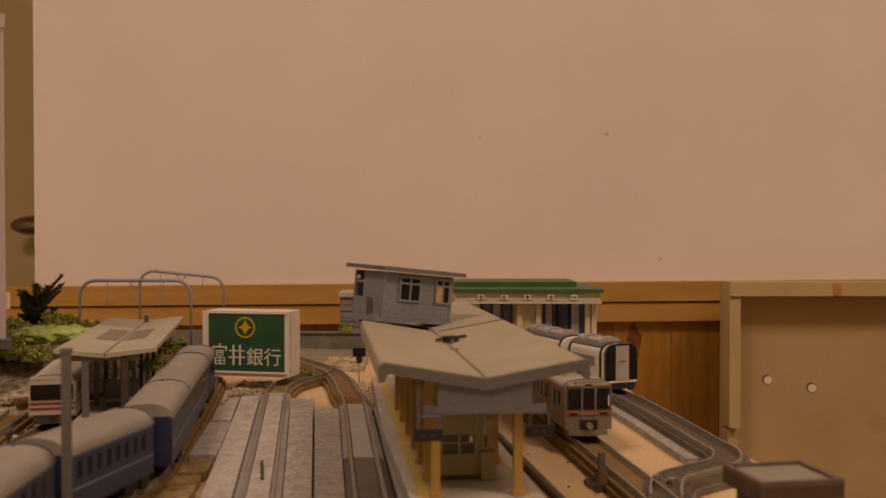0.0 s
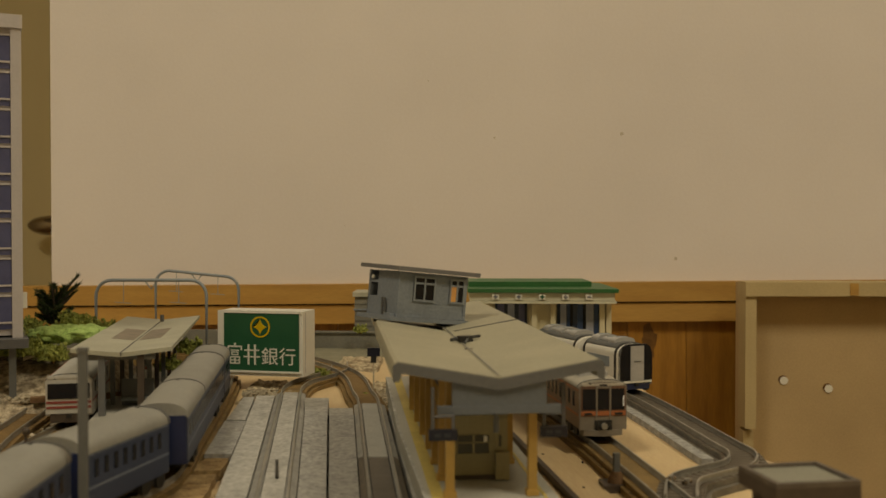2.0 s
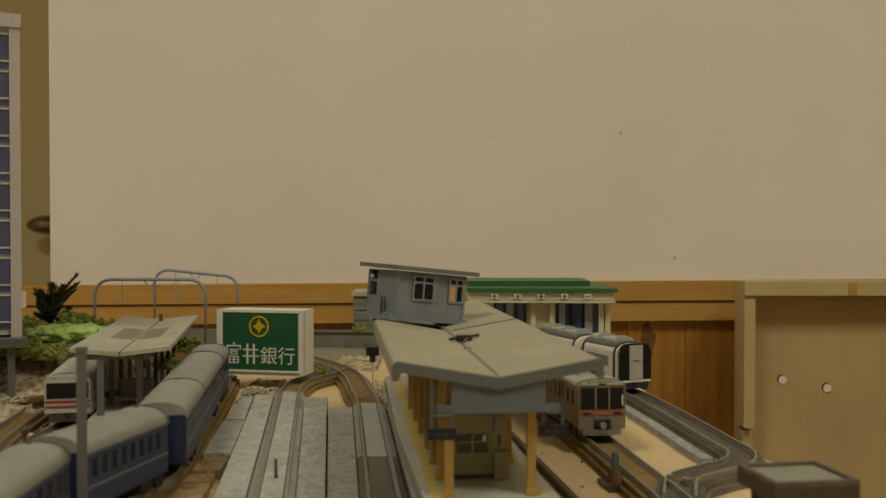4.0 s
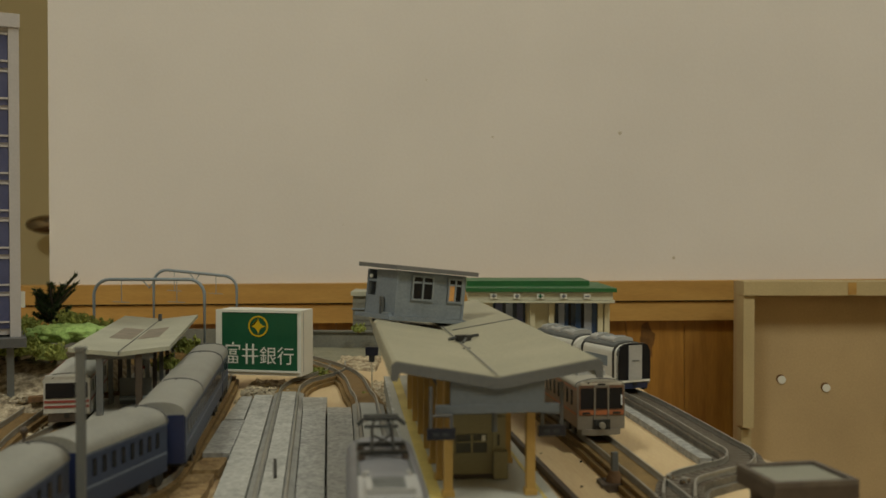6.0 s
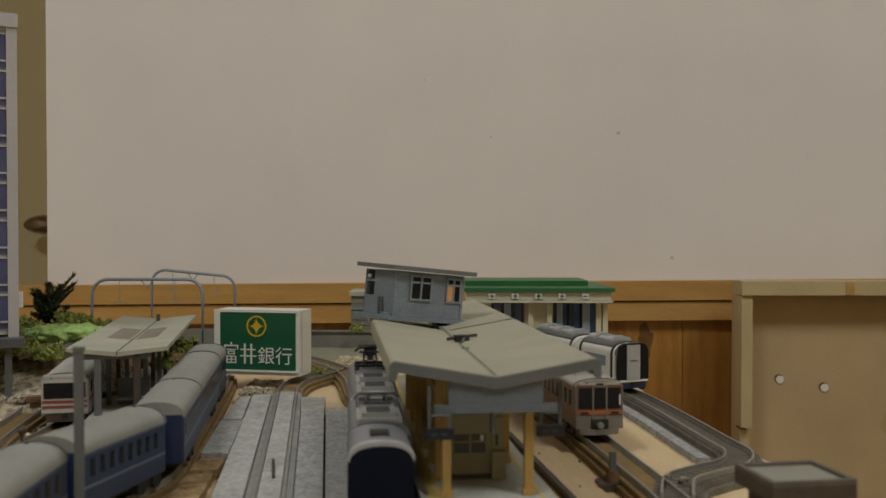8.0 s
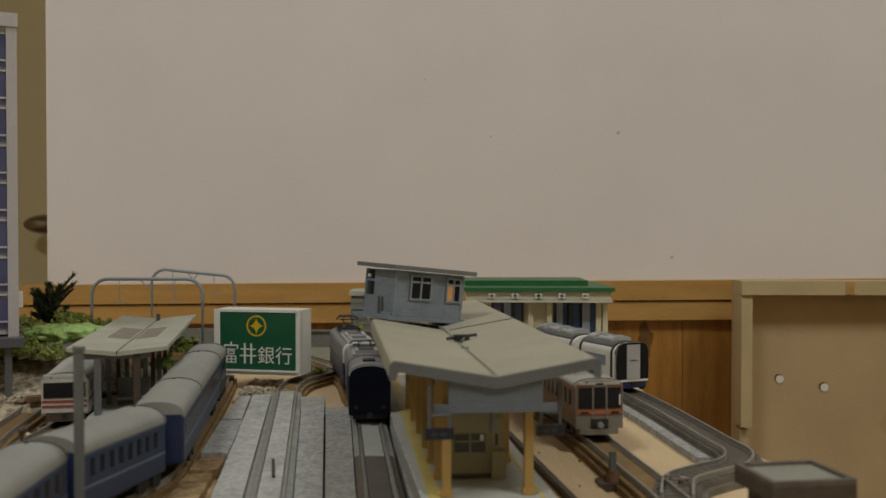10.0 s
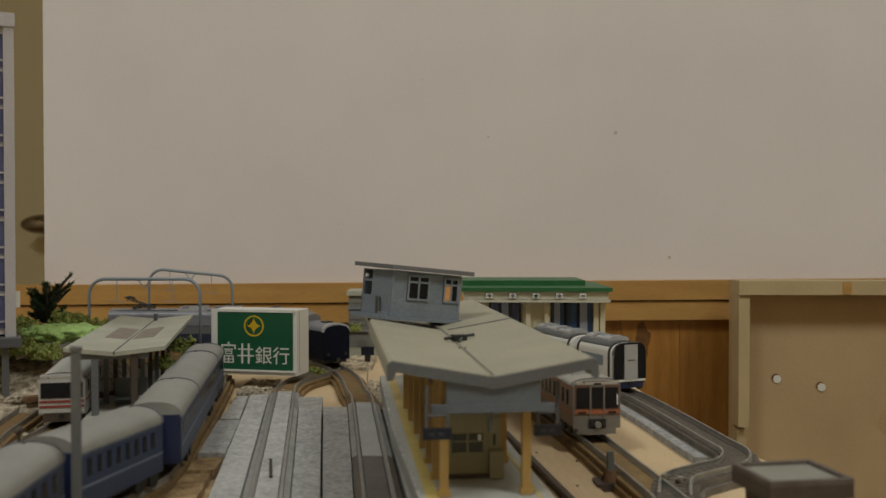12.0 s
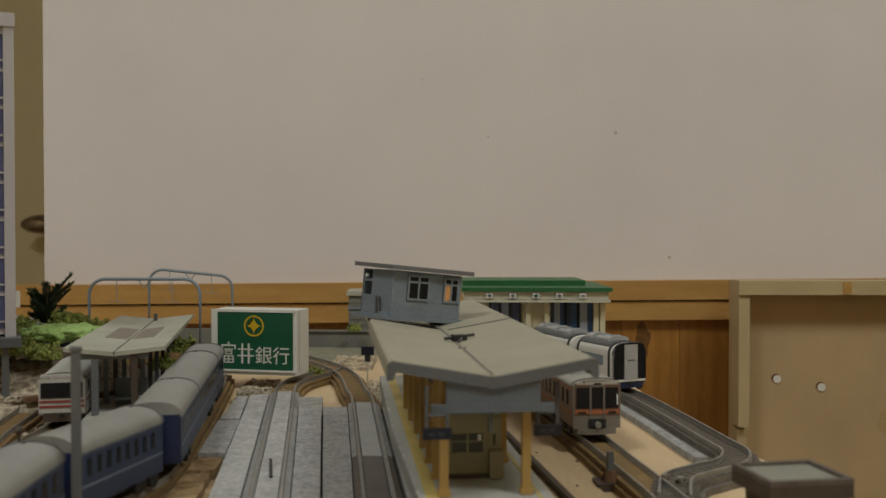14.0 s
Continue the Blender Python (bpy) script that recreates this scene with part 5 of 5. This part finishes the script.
def greenery():
    for c, size, n in (((-196, 470, 30), 12, 1100), ((-184, 474, 35), 12, 1100), ((-206, 455, 25), 11, 900), ((-195, 443, 27), 12, 1000), ((-182, 440, 25), 9, 700), ((-212, 476, 33), 11, 700), ((-176, 486, 32), 9, 600)):
        scatter_bush("bush", "olive green foam foliage bush on the gravel", c, size, n * 2, "bush", 0.95)
    for c, size, n in (((-131, 484, 23), 8, 500), ((-139, 474, 16), 8, 350), ((-62, 671, 14), 6, 260), ((-72, 535, 1), 8, 500), ((-80, 541, 1), 6, 300), ((-40, 470, 1), 4, 120)):
        scatter_bush("bush", "small dry olive foam bush beside the track", c, size, n, "bush", 1.3)
    f = thing("foam_mound", "pale green foam turf mound", "mound", (-177, 455, 34.6))
    s = Shape()
    for i in range(60):
        s.blob((random.uniform(-16, 7), random.uniform(-6, 8), random.uniform(-0.4, 0.9)), random.uniform(4.0, 6.2), 0.5, 0.38, 3)
    part("foam", s, "foam", f, smooth=True)
    t = thing("pine_tree", "dark green pine twig tree with spiky bare tips", "tree", (-199.5, 484, 29.5))
    part("trunk", Shape().tube([(0, 0, 0), (0.5, 0, 14), (0, 0.4, 25)], [1.2, 0.9, 0.4], 8), "rust", t)
    nd = Shape()
    br = Shape()
    for i in range(34):
        # a low dense tuft with a few long bare twigs on top
        long = i < 7
        a = random.random() * 6.28
        h = random.uniform(18, 24) if long else random.uniform(10, 22)
        ln = random.uniform(10, 15) if long else random.uniform(6, 11)
        tip = Vector((math.cos(a) * ln, math.sin(a) * ln * 0.6, h + (random.uniform(2, 8) if long else random.uniform(0, 6))))
        b0 = Vector((0, 0, h - 4))
        br.tube([tuple(b0), tuple(b0.lerp(tip, 0.5) + Vector((0, 0, -1))), tuple(tip)], [0.6, 0.5, 0.3], 5)
        for k in range(34 if long else 150):
            p = b0.lerp(tip, (0.3 + 0.7 * random.random()) if long else (0.1 + 0.85 * random.random()))
            d = (tip - b0).normalized() * 1.2 if long else Vector((0, 0, 0.3))
            d = (d + Vector((random.uniform(-1, 1), random.uniform(-1, 1), random.uniform(-0.4, 1)))).normalized() * random.uniform(1.8, 3.4)
            side = d.cross(Vector((random.random(), random.random(), 1))).normalized() * 0.55
            v = [nd.bm.verts.new((p + q) * K) for q in (-side, side, d + side * 0.3, side.cross(d).normalized() * 0.4)]
            nd.bm.faces.new((v[0], v[1], v[2])), nd.bm.faces.new((v[1], v[3], v[2])), nd.bm.faces.new((v[3], v[0], v[2]))
    part("branches", br, "brown_dark", t)
    tagged(part("needles", nd, "bush_dark", t), kind="stuff")
    # loose stones
    for cx, cy, sx, sy, n, z in ((-178, 405, 16, 40, 330, 1.0), (-88, 478, 14, 12, 260, 1.5), (-34, 474, 7, 26, 200, 1.2), (-128, 350, 12, 28, 220, 0.6), (-187, 395, 26, 24, 260, 1.0), (-180, 428, 22, 10, 200, 9)):
        st = Shape()
        for i in range(n):
            st.blob((random.uniform(-sx, sx), random.uniform(-sy, sy), random.uniform(-0.5, 1.5)), random.uniform(0.5, 1.7), 0.6, 0.45, 1)
        o = part("loose_stones", st, "stone", None)
        o.matrix_basis = pose(cx * K, cy * K, z * K)
        tagged(o, "scattered bleached stone chips", "stones", kind="stuff")
    for cx, cy, sx, sy in ((-88, 474, 15, 13), (-97, 508, 9, 20), (-33, 486, 8, 36), (-56, 600, 14, 30)):
        g = Shape()
        pts = {}
        nx, ny = 22, 26
        for i in range(nx + 1):
            for k in range(ny + 1):
                u, v = i / nx * 2 - 1, k / ny * 2 - 1
                e = max(abs(u), abs(v))
                h = -0.6 if e > 0.99 else 1.4 + 1.8 * noise.noise(Vector((u * sx * 0.35 + cx, v * sy * 0.35, 1))) + 1.0 * noise.noise(Vector((u * sx * 1.1, v * sy * 1.1 + cy, 5)))
                wob = 1 + 0.15 * noise.noise(Vector((u * 2 + cx, v * 2, 9)))
                pts[i, k] = g.bm.verts.new(((cx + u * sx * wob) * K, (cy + v * sy * wob) * K, max(h, -0.6) * K))
        for i in range(nx):
            for k in range(ny):
                g.bm.faces.new((pts[i, k], pts[i + 1, k], pts[i + 1, k + 1], pts[i, k + 1]))
        tagged(part("cork_ground", g, "cork", None), "crumbly pale cork ground with dark cracks", "ground", kind="stuff")
    cb = thing("cork_strip", "broken tan cork blocks with dark gaps beside the track", "cork", (-77.5, 262, 0), 3.5)
    y = 0.0
    for ln, hh, dx in ((17, 2.6, 0.0), (22, 3.4, 0.6), (13, 2.9, -0.5), (19, 3.5, 0.3)):
        blk = Shape().prism_z([(-4.6 + dx, y), (4.2 + dx, y + 0.7), (4.6 + dx, y + ln * 0.55), (4.0 + dx, y + ln), (-4.2 + dx, y + ln - 1.0), (-4.9 + dx, y + ln * 0.4)], 0, hh)
        part("cork_block", blk, "cork_tan", cb, bevel=0.5)
        y += ln + 1.6
    # dark sheet added underneath so the gaps between blocks look black
    part("cork_dust", Shape().box(-4.0, 1, 0.02, 3.6, y - 3, 0.5), "brown_dark", cb)
    tp = thing("trackside_post", "thin dark trackside post with a round top", "post", (-133, 300, 0))
    part("rod", Shape().tube([(0, 0, 0), (0, 0, 20)], 0.5, 8), "brown_dark", tp)
    part("knob", Shape().blob((0, 0, 20.6), 1.3, 1, 0.05, 2), "brown_dark", tp)
    lg = thing("fallen_log", "bleached bent twig lying on the gravel", "twig", (-190, 441, 25), 30)
    part("stem", Shape().tube([(-6, 0, 0), (-2, 0.5, 1.2), (1.5, 0, 2.5), (5, 1, 4)], [0.8, 0.9, 0.8, 0.6], 8), "stone", lg, smooth=True)
    part("knob", Shape().blob((5.4, 1, 4.4), 1.4, 1, 0.3, 2), "stone", lg)
    bl = thing("rusty_plank", "rust brown strip lying beside the track", "plank", (-160, 425, 9), -70)
    part("strip", Shape().box(-2.5, -24, 0, 2.5, 24, 2.2), "rust", bl, bevel=0.4)
    gg = thing("scenic_ground", "matt grey-green scenic ground in front of the retaining wall", "ground", kind="structure")
    part("sheet", Shape().prism_z([(-128, 572), (-84, 556), (-66, 590), (-44, 640), (-6, 664), (20, 676), (-128, 688)], 0.02, 0.5), "ground_grey", gg, bevel=0.1)
    wl = thing("retaining_wall", "low grey retaining wall at the back", "wall", kind="structure")
    part("run", Shape().box(-420, 640, 0, -128, 643, 18), "wall_grey", wl, bevel=0.3)
    part("run", Shape().prism_z([(-128, 688), (40, 676), (40, 680), (-128, 692)], 0, 11.5), "wall_grey", wl, bevel=0.3)
    part("coping", Shape().prism_z([(-128, 686.5), (40, 674.5), (40, 681), (-128, 693)], 11.4, 12.4), "wall_grey", wl, bevel=0.2)


greenery()


def right_side():
    b = thing("tray_roof_hut", "low hut with a rimmed grey tray roof", "hut", (82.8, 227.5, 0), 9.5)
    part("shell", Shape().box(-8, -7, 0, 8, 7, 21), "brown_dark", b, bevel=0.3)
    part("roof_tray", Shape().box(-10.4, -9.4, 21.6, 10.4, 9.4, 25.0), "brown_dark", b, bevel=0.4)
    part("ceiling_board", Shape().box(-9, -8, 20.8, 9, 8, 21.7), "brown_dark", b)
    part("roof_panel", Shape().box(-9.2, -8.2, 24.8, 9.2, 8.2, 25.4), "tray", b)
    for q in ((-10.4, -9.4, 10.4, -8.1), (-10.4, 8.1, 10.4, 9.4), (-10.4, -8.1, -9.1, 8.1), (9.1, -8.1, 10.4, 8.1)):
        part("rim", Shape().box(q[0], q[1], 24.9, q[2], q[3], 26.2), "rim_brown", b, bevel=0.3)
    s = thing("switch_stand", "dark green point lever on a dark base", "lever", (54, 309, 0), 15)
    part("base", Shape().prism_z([(-6, -4), (6, -4), (4, 5), (-4, 5)], 0, 2.5), "brown_dark", s, bevel=0.5)
    part("column", Shape().tube([(0, 0, 2), (0, 0, 6)], [3.2, 1.6], 12), "rust", s)
    part("lever", Shape().box(-1.0, -0.7, 5.5, 1.0, 0.7, 12), "steel_dark", s, bevel=0.3)
    for x, y in ((69.5, 300), (73.5, 296)):
        j = thing("rail_joiner", "bright steel rail joiner at the points", "joiner", (x, y, 5.6), 40, "rail joiners")
        part("clip", Shape().tube([(-1.8, 0, 0.3), (1.8, 0, 0.3)], 0.7, 10), "chrome", j)
        part("stud", Shape().tube([(0, 0, 0), (0, 0, 1.4)], 0.9, 10), "steel", j)
    p = thing("platform_ramp_strip", "pale plywood strip beside the platform track", "board", (41.5, 318, 0), 8)
    part("strip", Shape().box(-5.5, -70, 0, 6, 70, 1.5), "plywood", p, bevel=0.2)
    part("dark_edge", Shape().box(-7.5, -70, 0, -5.6, 70, 2.5), "brown_dark", p)
    for x, y in ((34.5, 352), (43, 306), (47.5, 340)):
        nd = thing("board_nail", "small dark nail head in the plywood", "nail", (x, y, 1.5), 0, "nails")
        part("head", Shape().tube([(0, 0, -0.3), (0, 0, 0.25)], 0.45, 10), "black", nd)
    pm = thing("pantograph_debris", "broken black pantograph lying on the canopy", "debris", (6.2, 342, 44.2), 20)
    part("bar", Shape().tube([(-6, 0, 0.8), (6, 2, 1.6)], 0.6, 6), "black", pm)
    part("block", Shape().box(-3, -1.5, 0, 2, 2, 2.0), "black", pm, bevel=0.3)
    part("leg", Shape().tube([(-2, -4, 0), (1, 0, 1.4), (-4, 2, 1)], 0.5, 6), "steel_dark", pm)


right_side()


# ---- what moves ----
def ride(t_rows, length):
    """Rows for walk(): the middle of a car on the locomotive's line; t_rows give the place of its rear end."""
    times = [r[0] for r in t_rows]
    rows = []
    steps = [i * 0.25 for i in range(57)]
    for t in steps:
        s = float(np.interp(t, times, [r[1] for r in t_rows]))
        a, b = on_line(s + length * 0.19), on_line(s + length * 0.81)
        c = (a + b) / 2
        d = b - a
        c.x -= 2.3 * max(0.0, min(1.0, (330 - c.y) / 100))
        rows.append((t, pose(c.x * K, c.y * K, 0.006 + rise(c.x) * K, 0, 0, heading(d.x, d.y))))
    return rows


# seconds and place of the van's rear along the line; the joint between the halves runs 76.5 mm ahead
def at_x(x):
    i = min(range(len(LOCO_LINE)), key=lambda k: abs(LOCO_LINE[k][0] - x) + (0 if LOCO_LINE[k][1] > 430 else 900))
    return LOCO_RUN[i] - LOCO_RUN[48] + (LOCO_LINE[i][0] - x) * 1.1 * (1 if i else 0)


TAIL = [(0.0, -545), (3.2, -389), (5.5, -221), (6.5, -147), (7.0, -110), (7.5, -69), (8.0, -35), (9.25, 54), (10.5, 146), (11.0, 194), (11.5, 242),
        (12.0, at_x(-61)), (12.5, at_x(-75)), (13.0, at_x(-108)), (13.4, at_x(-147)), (13.6, at_x(-168)), (13.8, at_x(-194)), (14.0, at_x(-232))]


def motions():
    walk(LEAD, ride([(t, s + 76.5) for t, s in TAIL], 82.0))
    walk(REAR, ride([(t, s + 28.5) for t, s in TAIL], 46.0))
    walk(VAN, ride(TAIL, 25.0))


motions()
